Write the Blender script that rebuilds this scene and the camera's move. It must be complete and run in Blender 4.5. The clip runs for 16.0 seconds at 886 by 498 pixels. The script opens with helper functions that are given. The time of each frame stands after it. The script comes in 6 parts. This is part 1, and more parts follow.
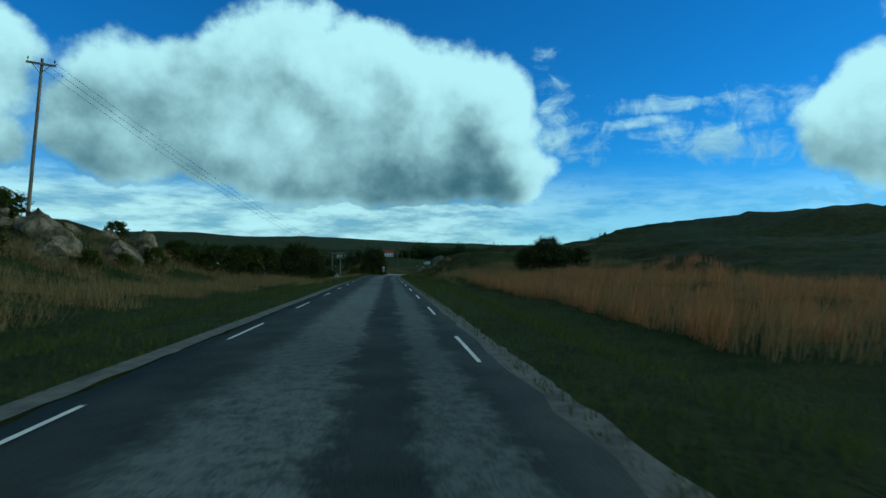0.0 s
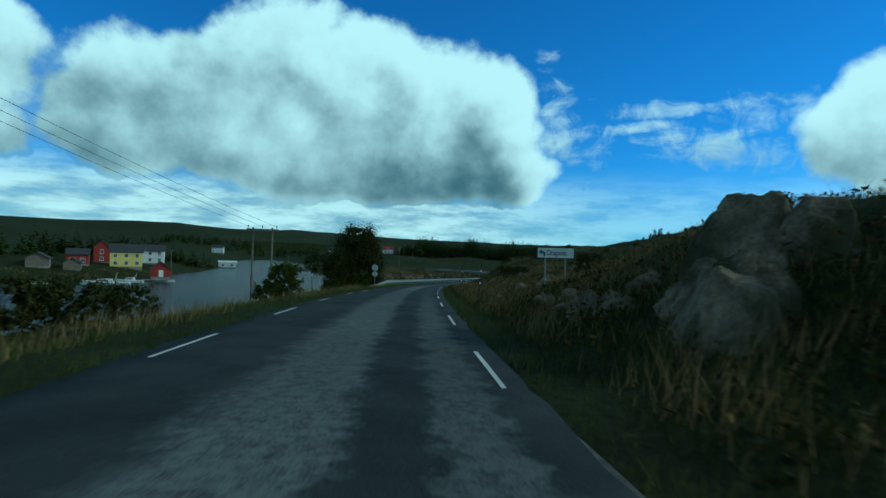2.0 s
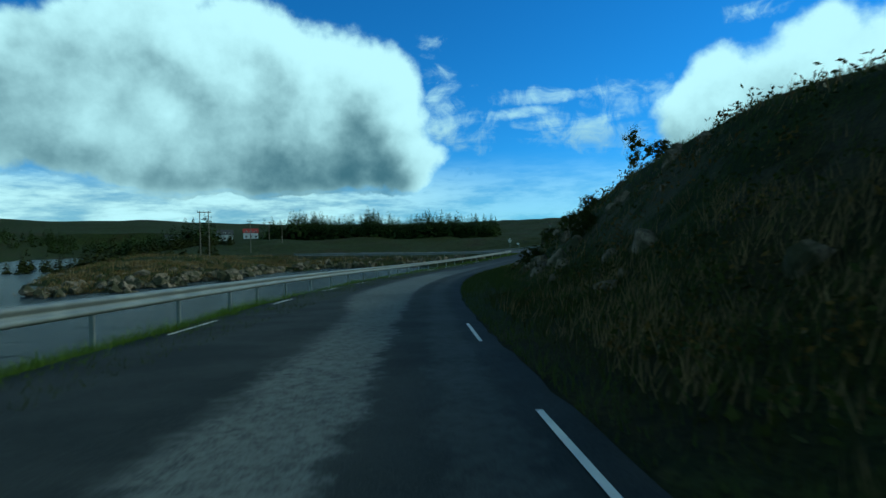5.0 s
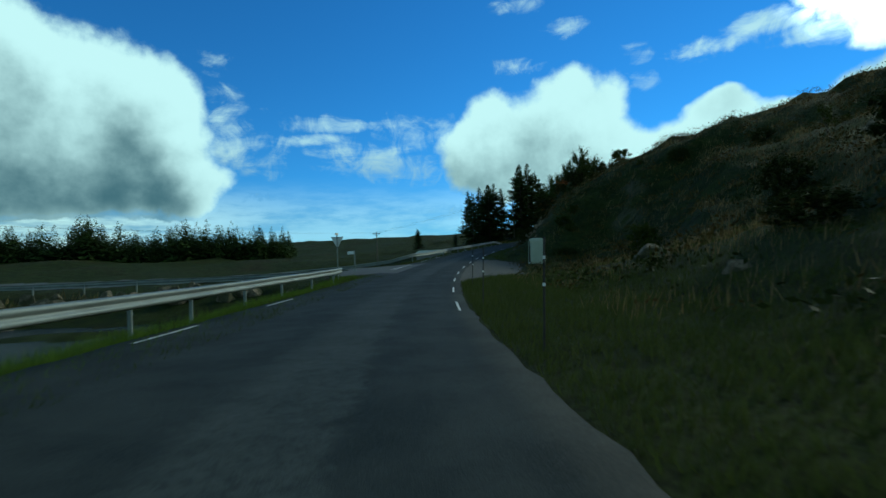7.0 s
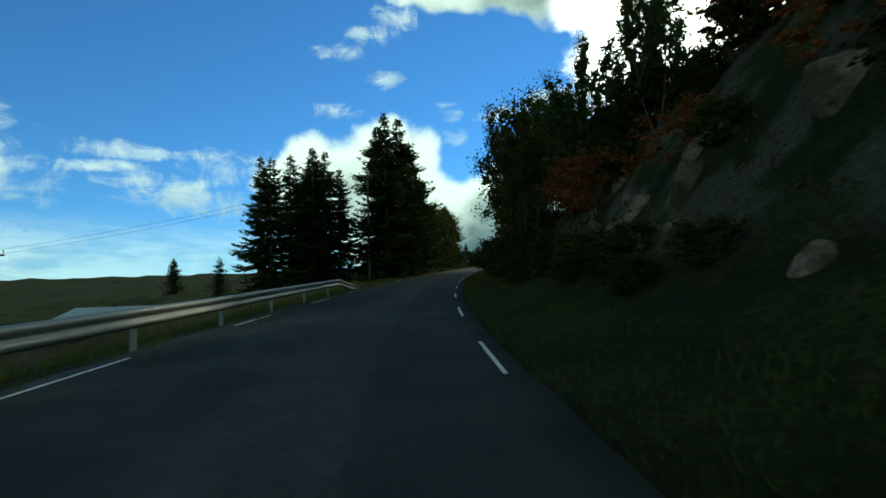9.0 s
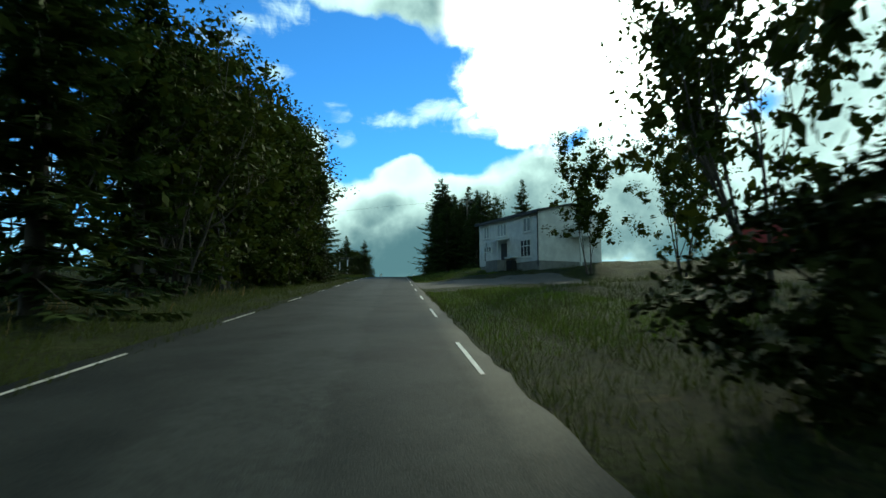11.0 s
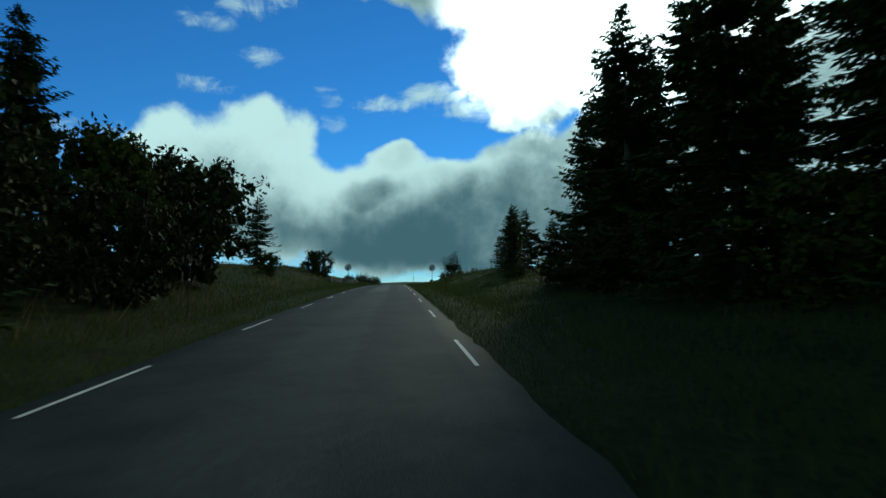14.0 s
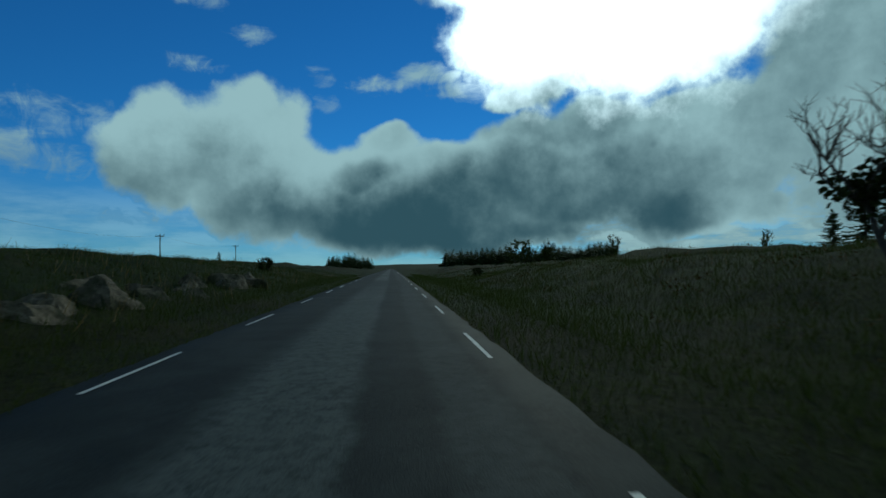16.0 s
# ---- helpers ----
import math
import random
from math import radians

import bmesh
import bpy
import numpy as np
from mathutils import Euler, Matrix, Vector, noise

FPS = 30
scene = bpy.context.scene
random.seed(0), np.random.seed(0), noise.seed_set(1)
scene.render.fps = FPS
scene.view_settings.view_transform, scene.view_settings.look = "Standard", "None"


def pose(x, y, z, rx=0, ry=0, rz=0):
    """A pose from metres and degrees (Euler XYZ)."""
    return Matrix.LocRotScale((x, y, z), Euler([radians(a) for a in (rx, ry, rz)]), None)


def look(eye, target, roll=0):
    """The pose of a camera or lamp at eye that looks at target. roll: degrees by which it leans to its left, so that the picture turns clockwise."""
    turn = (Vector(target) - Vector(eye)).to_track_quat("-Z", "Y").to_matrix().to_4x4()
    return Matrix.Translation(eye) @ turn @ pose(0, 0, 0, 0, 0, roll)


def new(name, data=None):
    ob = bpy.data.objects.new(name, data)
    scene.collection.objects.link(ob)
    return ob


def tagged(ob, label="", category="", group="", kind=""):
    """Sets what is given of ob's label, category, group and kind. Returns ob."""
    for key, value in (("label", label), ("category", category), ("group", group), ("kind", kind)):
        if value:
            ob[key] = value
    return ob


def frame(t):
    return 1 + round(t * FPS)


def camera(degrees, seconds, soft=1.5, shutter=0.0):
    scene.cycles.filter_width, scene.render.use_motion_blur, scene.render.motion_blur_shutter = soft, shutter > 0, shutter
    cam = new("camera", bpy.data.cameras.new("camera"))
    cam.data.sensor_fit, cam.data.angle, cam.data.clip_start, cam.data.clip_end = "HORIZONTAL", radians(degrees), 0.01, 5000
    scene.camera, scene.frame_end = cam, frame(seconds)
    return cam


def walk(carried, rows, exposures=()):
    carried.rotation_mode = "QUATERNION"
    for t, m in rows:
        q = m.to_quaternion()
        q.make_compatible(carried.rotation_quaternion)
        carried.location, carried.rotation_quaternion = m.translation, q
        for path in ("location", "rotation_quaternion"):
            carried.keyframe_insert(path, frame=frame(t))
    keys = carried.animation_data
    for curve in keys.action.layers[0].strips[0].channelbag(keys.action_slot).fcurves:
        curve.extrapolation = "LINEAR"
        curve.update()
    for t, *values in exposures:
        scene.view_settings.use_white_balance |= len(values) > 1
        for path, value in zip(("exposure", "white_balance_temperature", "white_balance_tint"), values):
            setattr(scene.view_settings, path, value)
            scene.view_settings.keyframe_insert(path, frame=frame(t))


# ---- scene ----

# ---------- the road in plan, and the drive along it ----------
SPEED = 36.0
EYE = 1.30            # height of the lens above the road
# seconds and the lens's sideways place from the road's middle (left is positive)
LANE = [(0, -.92), (1, -.95), (2.5, -1.0), (3, -1.1), (5.5, -1.0), (8, -.95), (10, -1.0), (12.5, -1.1), (13.5, -1.03), (14.5, -1.03), (15.5, -.87), (16, -.80)]
cam = camera(78.0, 16.0, 1.5, .06)

# seconds, yaw, pitch, roll of the camera
TURN_A = [(0, 0.0, 0.51, -.33), (.5, .32, .34, .2), (1, .85, .26, .1), (1.5, 1.02, .30, -1.6), (2, -.1, .52, -1.7), (2.5, -3.07, -.53, .7),
          (3, -4.69, -1.01, .55), (3.5, -5.9, -1.1, .5), (4, -7.2, -1.1, .6), (4.5, -8.9, -1.0, .9), (5, -11.3, -.8, 1.3), (5.5, -15.45, -.50, 1.6),
          (6, -21.79, .15, 1.5), (6.5, -27.01, .57, 2.5), (7, -32.6, 1.45, 2.2), (7.5, -37.69, 2.55, 2.3)]
TURN_B = [(8, -41.32, 4.09, 1.4), (8.5, -46.27, 4.66, .9), (9, -51.71, 5.23, 2.0), (9.5, -57.3, 5.5, 1.2), (10, -60.8, 5.6, .6), (10.5, -63.0, 5.6, .3),
          (11, -64.2, 5.55, .2), (11.5, -64.8, 5.5, .1), (12, -64.95, 5.44, .06), (12.5, -64.9, 5.52, .14), (13, -64.58, 4.76, .02), (13.5, -64.53, 3.62, 1.0),
          (14, -64.87, 3.93, 1.0), (14.5, -65.2, 3.5, -.5), (15, -65.28, 2.62, 1.2), (15.5, -65.0, 2.93, 1.7), (16, -65.48, 2.01, 1.0)]
TURNS = TURN_A + TURN_B
# metres along the road, heading (left positive), slope, both in degrees
HEAD = [(-300, 5.4, -.5), (0, 5.4, -1.2), (36, 6.0, -1.45), (60, 5.9, -1.4), (80, 3.4, -1.6), (100, 1.0, -2.4), (126, -.8, -2.8), (162, -4.0, -2.7),
        (198, -10.2, -2.2), (234, -21.7, -1.2), (252, -27.3, -.3), (270, -32.3, .8), (288, -36.3, 2.1), (306, -41.0, 2.9), (324, -46.5, 3.5),
        (345, -52.8, 3.8), (378, -57.7, 3.9), (410, -59.4, 3.8), (450, -59.6, 3.7), (486, -59.4, 2.3), (520, -59.9, 1.7), (550, -60.0, 1.0),
        (600, -60.1, .3), (700, -60.1, .1), (1100, -60.1, .2)]
STEP = 2.0
ST = np.arange(-300, 1101, STEP)
hd = np.radians(np.interp(ST, [h[0] for h in HEAD], [h[1] for h in HEAD]))
sl = np.radians(np.interp(ST, [h[0] for h in HEAD], [h[2] for h in HEAD]))
kernel = np.ones(9) / 9
hd = np.convolve(np.pad(hd, 4, "edge"), kernel, "valid")
sl = np.convolve(np.pad(sl, 4, "edge"), kernel, "valid")
RX, RY, RZ = np.cumsum(-np.sin(hd)) * STEP, np.cumsum(np.cos(hd)) * STEP, np.cumsum(np.tan(sl)) * STEP
zero = int(300 / STEP)
RX, RY, RZ = RX - RX[zero], RY - RY[zero], RZ - RZ[zero]


def road_at(s, u=0.0, dz=0.0):
    """The point s metres along the road, u metres to the left of its middle, dz above it."""
    h = np.interp(s, ST, hd)
    return Vector((np.interp(s, ST, RX) - math.cos(h) * u, np.interp(s, ST, RY) - math.sin(h) * u, np.interp(s, ST, RZ) + dz))


def heading(s):
    return math.degrees(np.interp(s, ST, hd))


rows = []
for t, yaw, pitch, roll in TURNS:
    p = road_at(SPEED * t, float(np.interp(t, [k[0] for k in LANE], [k[1] for k in LANE])), EYE)
    rows.append((t, pose(p.x, p.y, p.z, 90 + pitch, roll, yaw)))
EXPOSURES = [(0, -.25, 5000, -17), (6, -.1, 5150, -15), (7.5, -.15, 5650, -13), (8.5, .0, 6150, -12), (9, .25, 6850, -9), (9.5, .95, 7200, -7), (10.3, .8, 6700, -10), (12, .05, 5900, -12), (12.5, -.1, 5950, -12), (13, .0, 6100, -12), (14, -.35, 5700, -10), (15, -.85, 5400, -9), (16, -1.1, 5250, -10)]
walk(cam, rows, EXPOSURES)

# ---------- sky, clouds and sun ----------
SUN_AZ, SUN_EL = -84.0, 25.0     # to the right of the first heading; height
world = bpy.data.worlds.new("sky")
scene.world = world
world.use_nodes = True
wn, wl = world.node_tree.nodes, world.node_tree.links
wn.clear()


class Nodes:
    """Small shorthand for node trees."""

    def __init__(self, tree):
        self.n, self.l = tree.nodes, tree.links

    def put(self, sock, v):
        if isinstance(v, (int, float, tuple, list)):
            sock.default_value = v
        elif v is not None:
            self.l.new(v, sock)

    def node(self, kind, **kw):
        n = self.n.new(kind)
        for k, v in kw.items():
            setattr(n, k, v)
        return n

    def math(self, op, a, b=None, c=None, clamp=False):
        n = self.node("ShaderNodeMath", operation=op, use_clamp=clamp)
        for i, v in enumerate((a, b, c)):
            self.put(n.inputs[i], v)
        return n.outputs[0]

    def noise(self, vec, scale, detail=4, rough=.55, dist=0.0):
        n = self.node("ShaderNodeTexNoise")
        self.put(n.inputs["Vector"], vec)
        n.inputs["Scale"].default_value, n.inputs["Detail"].default_value = scale, detail
        n.inputs["Roughness"].default_value, n.inputs["Distortion"].default_value = rough, dist
        return n.outputs["Fac"]

    def ramp(self, fac, lo, hi, a=0.0, b=1.0, smooth=True):
        n = self.node("ShaderNodeMapRange", interpolation_type="SMOOTHSTEP" if smooth else "LINEAR")
        self.put(n.inputs["Value"], fac)
        for k, v in (("From Min", lo), ("From Max", hi), ("To Min", a), ("To Max", b)):
            self.put(n.inputs[k], v)
        return n.outputs["Result"]

    def mix(self, fac, a, b, mode="MIX"):
        n = self.node("ShaderNodeMix", data_type="RGBA", blend_type=mode)
        self.put(n.inputs[0], fac)
        for i, v in ((6, a), (7, b)):
            self.put(n.inputs[i], (*v, 1) if isinstance(v, tuple) and len(v) == 3 else v)
        return n.outputs[2]

    def xyz(self, x, y, z=0.0):
        n = self.node("ShaderNodeCombineXYZ")
        for i, v in enumerate((x, y, z)):
            self.put(n.inputs[i], v)
        return n.outputs[0]


W = Nodes(world.node_tree)
co = W.node("ShaderNodeTexCoord").outputs["Generated"]
sep = W.node("ShaderNodeSeparateXYZ")
W.put(sep.inputs[0], co)
az = W.math("MULTIPLY", W.math("ARCTAN2", W.math("MULTIPLY", sep.outputs[0], -1.0), sep.outputs[1]), 57.2958)
el = W.math("MULTIPLY", W.math("ARCSINE", sep.outputs[2]), 57.2958)
sky = W.node("ShaderNodeTexSky", sky_type="NISHITA", sun_disc=False, sun_elevation=radians(SUN_EL), sun_rotation=radians(-SUN_AZ))
sky.air_density, sky.dust_density, sky.ozone_density = .9, .0, 3.5
blue = W.mix(1.0, sky.outputs[0], (.044, .088, .131), "MULTIPLY")
# billows: noise that pushes the cloud edges about
wob1 = W.math("MULTIPLY_ADD", W.noise(co, 5.0, 3, .5), 9.0, -4.5)
wob2 = W.math("MULTIPLY_ADD", W.noise(W.xyz(sep.outputs[2], sep.outputs[0], sep.outputs[1]), 6.0, 3, .5), 7.0, -3.5)
azw, elw = W.math("ADD", az, wob1), W.math("ADD", el, wob2)
to_light = (.045, .010, .030)      # a short step over the sky towards the sun
co_lit = W.node("ShaderNodeVectorMath", operation="ADD")
W.put(co_lit.inputs[0], co)
co_lit.inputs[1].default_value = to_light
puff = W.noise(co, 8.5, 9, .59)
puff_lit = W.noise(co_lit.outputs[0], 8.5, 5, .56)
# heaped clouds: azimuth, height, half width, half height, thickness
HEAPS_A = [(25, 14.0, 10, 6.5, 1.0), (16, 15.5, 9, 8.5, 1.1), (5, 14, 9, 8.2, 1.05), (-2.5, 13, 7.5, 6.8, 1.0), (31, 11.5, 6, 4.5, .9), (14, 9.2, 20, 4.2, 1.0), (-1, 8.6, 10, 4.0, .95),
           (44, 12.5, 8, 6.0, 1.0), (58, 14, 12, 8, 1.0), (85, 20, 22, 14, 1.0), (125, 18, 26, 16, 1.0), (170, 20, 30, 18, 1.0), (-150, 20, 26, 16, 1.0)]
HEAPS_B = [(-38.5, 11.5, 5.0, 5.2, .95), (-44, 12.8, 6.5, 5.6, 1.05), (-49, 7.8, 8, 5.4, 1.2), (-57, 7.2, 9, 5.8, 1.3), (-67, 7.0, 11, 6.0, 1.4), (-79, 9.6, 11, 6.4, 1.3), (-91, 10.4, 10, 6.4, 1.2), (-88, 5.5, 14, 2.6, .7), (-105, 15, 10, 13, 1.3),
           (-60, 13.4, 3.2, 1.7, .8), (-70, 3.6, 12, 3.2, .9), (-84, 25, 16, 10.5, 1.3), (-71, 30, 10, 5.5, 1.0), (-121, 20, 14, 17, 1.0), (-75, 17.6, 4, 2.2, .9), (-60, 30.5, 9, 2.6, .85), (-50, 30, 6, 1.5, .65)]


def heaps(a_in, e_in):
    f = -2.0
    for ca, ce, ra, re, th in HEAPS_A + HEAPS_B:
        dx = W.math("MULTIPLY_ADD", a_in, 1.0 / ra, -ca / ra)
        dy = W.math("MULTIPLY_ADD", e_in, 1.0 / re, -ce / re)
        r2 = W.math("MULTIPLY_ADD", dx, dx, W.math("MULTIPLY", dy, dy))
        f = W.math("SMOOTH_MAX", f, W.math("MULTIPLY_ADD", r2, -th, float(th)), .35)
    return f


body = W.math("ADD", heaps(azw, elw), W.math("MULTIPLY_ADD", puff, 2.0, -.82))
heap_cover = W.ramp(body, -.04, .50)
# light falls from the sun's side: what lies between a point and the sun greys it
above = W.math("ADD", heaps(W.math("ADD", azw, -3.2), W.math("ADD", elw, 3.4)), W.math("MULTIPLY_ADD", puff_lit, 1.3, -.55))
shade = W.ramp(above, -.55, 1.2)
relief = W.math("MULTIPLY", W.math("SUBTRACT", puff, puff_lit), 1.25)
patchy = W.math("MULTIPLY_ADD", W.noise(co, 3.1, 3, .45), 1.1, -.55)
light = W.math("ADD", W.math("ADD", W.math("MULTIPLY_ADD", shade, -.72, .97), relief), patchy)
light = W.math("SUBTRACT", light, W.math("MULTIPLY", W.ramp(el, 11.5, 5.0), W.ramp(body, .2, .9, 0.0, .42)))
light = W.math("ADD", light, W.ramp(az, 36.0, 4.0, -.26, .12))
light = W.math("ADD", light, W.math("MULTIPLY", W.ramp(W.math("ABSOLUTE", W.math("SUBTRACT", az, -2.0)), 14.0, 6.0), W.ramp(el, 17.0, 9.0, .0, -.30)))
# thick cloud in front of the sun is seen from its shaded side
light = W.math("SUBTRACT", light, W.math("MULTIPLY", W.ramp(W.math("ABSOLUTE", W.math("ADD", az, 74.0)), 30.0, 12.0), W.ramp(body, .2, 1.1, 0.0, .42)))
# thin streaks and wisps
WISPS = [(-20, 14.3, 7, .8, .8), (-18.5, 12.7, 4, .6, .85), (-25, 10.6, 7, 1.8, .62), (-13.8, 7.3, 2.2, .8, .6), (-9.6, 19.6, 2.4, 1.0, .45), (-46.3, 22.5, 2.4, .8, .65), (-40.2, 19.5, 2.4, .9, .6),
         (-41.5, 25.2, 2.6, 1.0, .6), (-44.5, 26.8, 2.6, 1.0, .65), (-48, 28.4, 3, 1.1, .7), (-52.6, 19.2, 1.6, .9, .5), (-12.5, 12, 5, 4.2, .62), (-30, 13.6, 4.5, 1.6, .55), (-29.5, 9.6, 3.6, 1.6, .45), (-38, 5.2, 6, 1.0, .7), (-53, 16.5, 1.8, .8, .4), (-59.5, 18.7, 4, .9, .95), (-65.5, 19.6, 4.5, 1.0, 1.0), (-69, 18.4, 5, 1.1, 1.05)]
streak = W.noise(W.xyz(W.math("MULTIPLY", az, .045), W.math("MULTIPLY", el, .19), W.math("MULTIPLY", az, .01)), 3.0, 7, .62, .6)
thin = -2.0
azs, els = W.math("MULTIPLY_ADD", wob1, .35, az), W.math("MULTIPLY_ADD", wob2, .25, el)
for ca, ce, ra, re, th in WISPS:
    dx = W.math("MULTIPLY_ADD", azs, 1.0 / ra, -ca / ra)
    dy = W.math("MULTIPLY_ADD", els, 1.0 / re, -ce / re)
    r2 = W.math("MULTIPLY_ADD", dx, dx, W.math("MULTIPLY", dy, dy))
    thin = W.math("MAXIMUM", thin, W.math("MULTIPLY_ADD", r2, -th * .6, float(th)))
ragged = W.noise(co, 19.0, 7, .62, .8)
wisp_cover = W.math("MULTIPLY", W.ramp(W.math("ADD", W.math("ADD", thin, W.math("MULTIPLY", ragged, 2.6)), W.math("MULTIPLY_ADD", streak, 1.6, -2.2)), .0, 1.3), .85)
# low bright cloud along the horizon
low = W.noise(W.xyz(W.math("MULTIPLY", az, .05), W.math("MULTIPLY", el, .22)), 2.4, 7, .62)
band = W.math("MULTIPLY", W.math("MULTIPLY", W.ramp(el, 9.5, 4.5), W.ramp(W.math("ABSOLUTE", W.math("SUBTRACT", az, 26.0)), 46.0, 22.0, .40, 1.0)), W.ramp(low, .34, .56, .62, 1.0))
band = W.math("MAXIMUM", band, W.math("MULTIPLY", W.math("MULTIPLY", W.ramp(el, 7.0, 4.0), W.ramp(az, -74.0, -80.0)), W.ramp(low, .36, .54, .5, 1.0)))
haze_light = W.ramp(low, .32, .66, .12, .95)
cover = W.math("MAXIMUM", W.math("MAXIMUM", heap_cover, wisp_cover), band)
light = W.mix(W.ramp(heap_cover, .0, .35), W.mix(W.ramp(wisp_cover, .0, .25), haze_light, W.ramp(els, 8.5, 13.5, .34, .80)), light)
grey = W.mix(W.ramp(light, -.62, 1.12, 0.0, 1.0), (.088, .165, .195), (.80, .98, .95))
sunward = W.math("ADD", W.math("POWER", W.math("DIVIDE", W.math("ADD", azw, 83.0), 15.5), 2.0), W.math("POWER", W.math("DIVIDE", W.math("SUBTRACT", W.math("MULTIPLY_ADD", puff, 9.0, elw), 32.0), 11.0), 2.0))
glow = W.ramp(sunward, 1.7, .7)
grey = W.mix(1.0, grey, W.mix(glow, (0.0, 0.0, 0.0), (3.0, 3.0, 2.9)), "ADD")
blue = W.mix(W.ramp(el, 30, 60), blue, (.080, .105, .095))
col = W.mix(cover, blue, grey)
bg = W.node("ShaderNodeBackground")
W.put(bg.inputs[0], col)
bg.inputs[1].default_value = 1.0
W.l.new(bg.outputs[0], W.node("ShaderNodeOutputWorld").inputs[0])

sun_data = bpy.data.lights.new("sun", "SUN")
sun_data.energy, sun_data.angle, sun_data.color = 1.5, radians(4), (1.0, .88, .66)
sun = new("sun", sun_data)
a, e = radians(SUN_AZ), radians(SUN_EL)
to_sun = Vector((-math.sin(a) * math.cos(e), math.cos(a) * math.cos(e), math.sin(e)))
sun.matrix_world = look(to_sun * 200, (0, 0, 0))

# ---------- materials ----------


def material(name, build):
    m = bpy.data.materials.new(name)
    m.use_nodes = True
    m.node_tree.nodes.clear()
    g = Nodes(m.node_tree)
    b = g.node("ShaderNodeBsdfPrincipled")
    g.l.new(b.outputs[0], g.node("ShaderNodeOutputMaterial").inputs[0])
    build(g, b)
    return m


def obj(g):
    return g.node("ShaderNodeTexCoord").outputs["Object"]


def bump(g, b, height, strength=.4, dist=.02):
    n = g.node("ShaderNodeBump")
    n.inputs["Strength"].default_value, n.inputs["Distance"].default_value = strength, dist
    g.put(n.inputs["Height"], height)
    g.l.new(n.outputs[0], b.inputs["Normal"])


def plain(name, col, rough=.7, metal=0.0, var=.25, scale=3.0, grain=60.0, relief=.15):
    def build(g, b):
        o = obj(g)
        n1, n2 = g.noise(o, scale, 5), g.noise(o, grain, 3)
        k = g.math("ADD", g.math("MULTIPLY", n1, .7), g.math("MULTIPLY", n2, .3))
        g.put(b.inputs["Base Color"], g.mix(g.ramp(k, .3, .7), tuple(c * (1 - var) for c in col), tuple(min(1, c * (1 + var)) for c in col)))
        g.put(b.inputs["Roughness"], g.ramp(n1, .3, .7, max(0, rough - .1), min(1, rough + .1)))
        b.inputs["Metallic"].default_value = metal
        bump(g, b, n2, relief, .01)
    return material(name, build)


def leaf(name, a, c, through_light=0.0):
    """Leaves and blades; thin ones let some light through."""
    m = bpy.data.materials.new(name)
    m.use_nodes = True
    m.node_tree.nodes.clear()
    g = Nodes(m.node_tree)
    b = g.node("ShaderNodeBsdfPrincipled")
    out = g.node("ShaderNodeOutputMaterial")
    info = g.node("ShaderNodeNewGeometry").outputs["Random Per Island"]
    rnd = g.node("ShaderNodeObjectInfo").outputs["Random"]
    big = g.noise(obj(g), .8, 3)
    k = g.math("ADD", g.math("MULTIPLY", info, .55), g.math("ADD", g.math("MULTIPLY", big, .35), g.math("MULTIPLY", rnd, .2)), clamp=True)
    col = g.mix(k, a, c)
    g.put(b.inputs["Base Color"], col)
    b.inputs["Roughness"].default_value = .7
    b.inputs["Specular IOR Level"].default_value = .07
    if through_light:
        tr = g.node("ShaderNodeBsdfTranslucent")
        g.put(tr.inputs["Color"], col)
        mx = g.node("ShaderNodeMixShader")
        mx.inputs[0].default_value = through_light
        g.l.new(b.outputs[0], mx.inputs[1])
        g.l.new(tr.outputs[0], mx.inputs[2])
        g.l.new(mx.outputs[0], out.inputs[0])
    else:
        g.l.new(b.outputs[0], out.inputs[0])
    return m


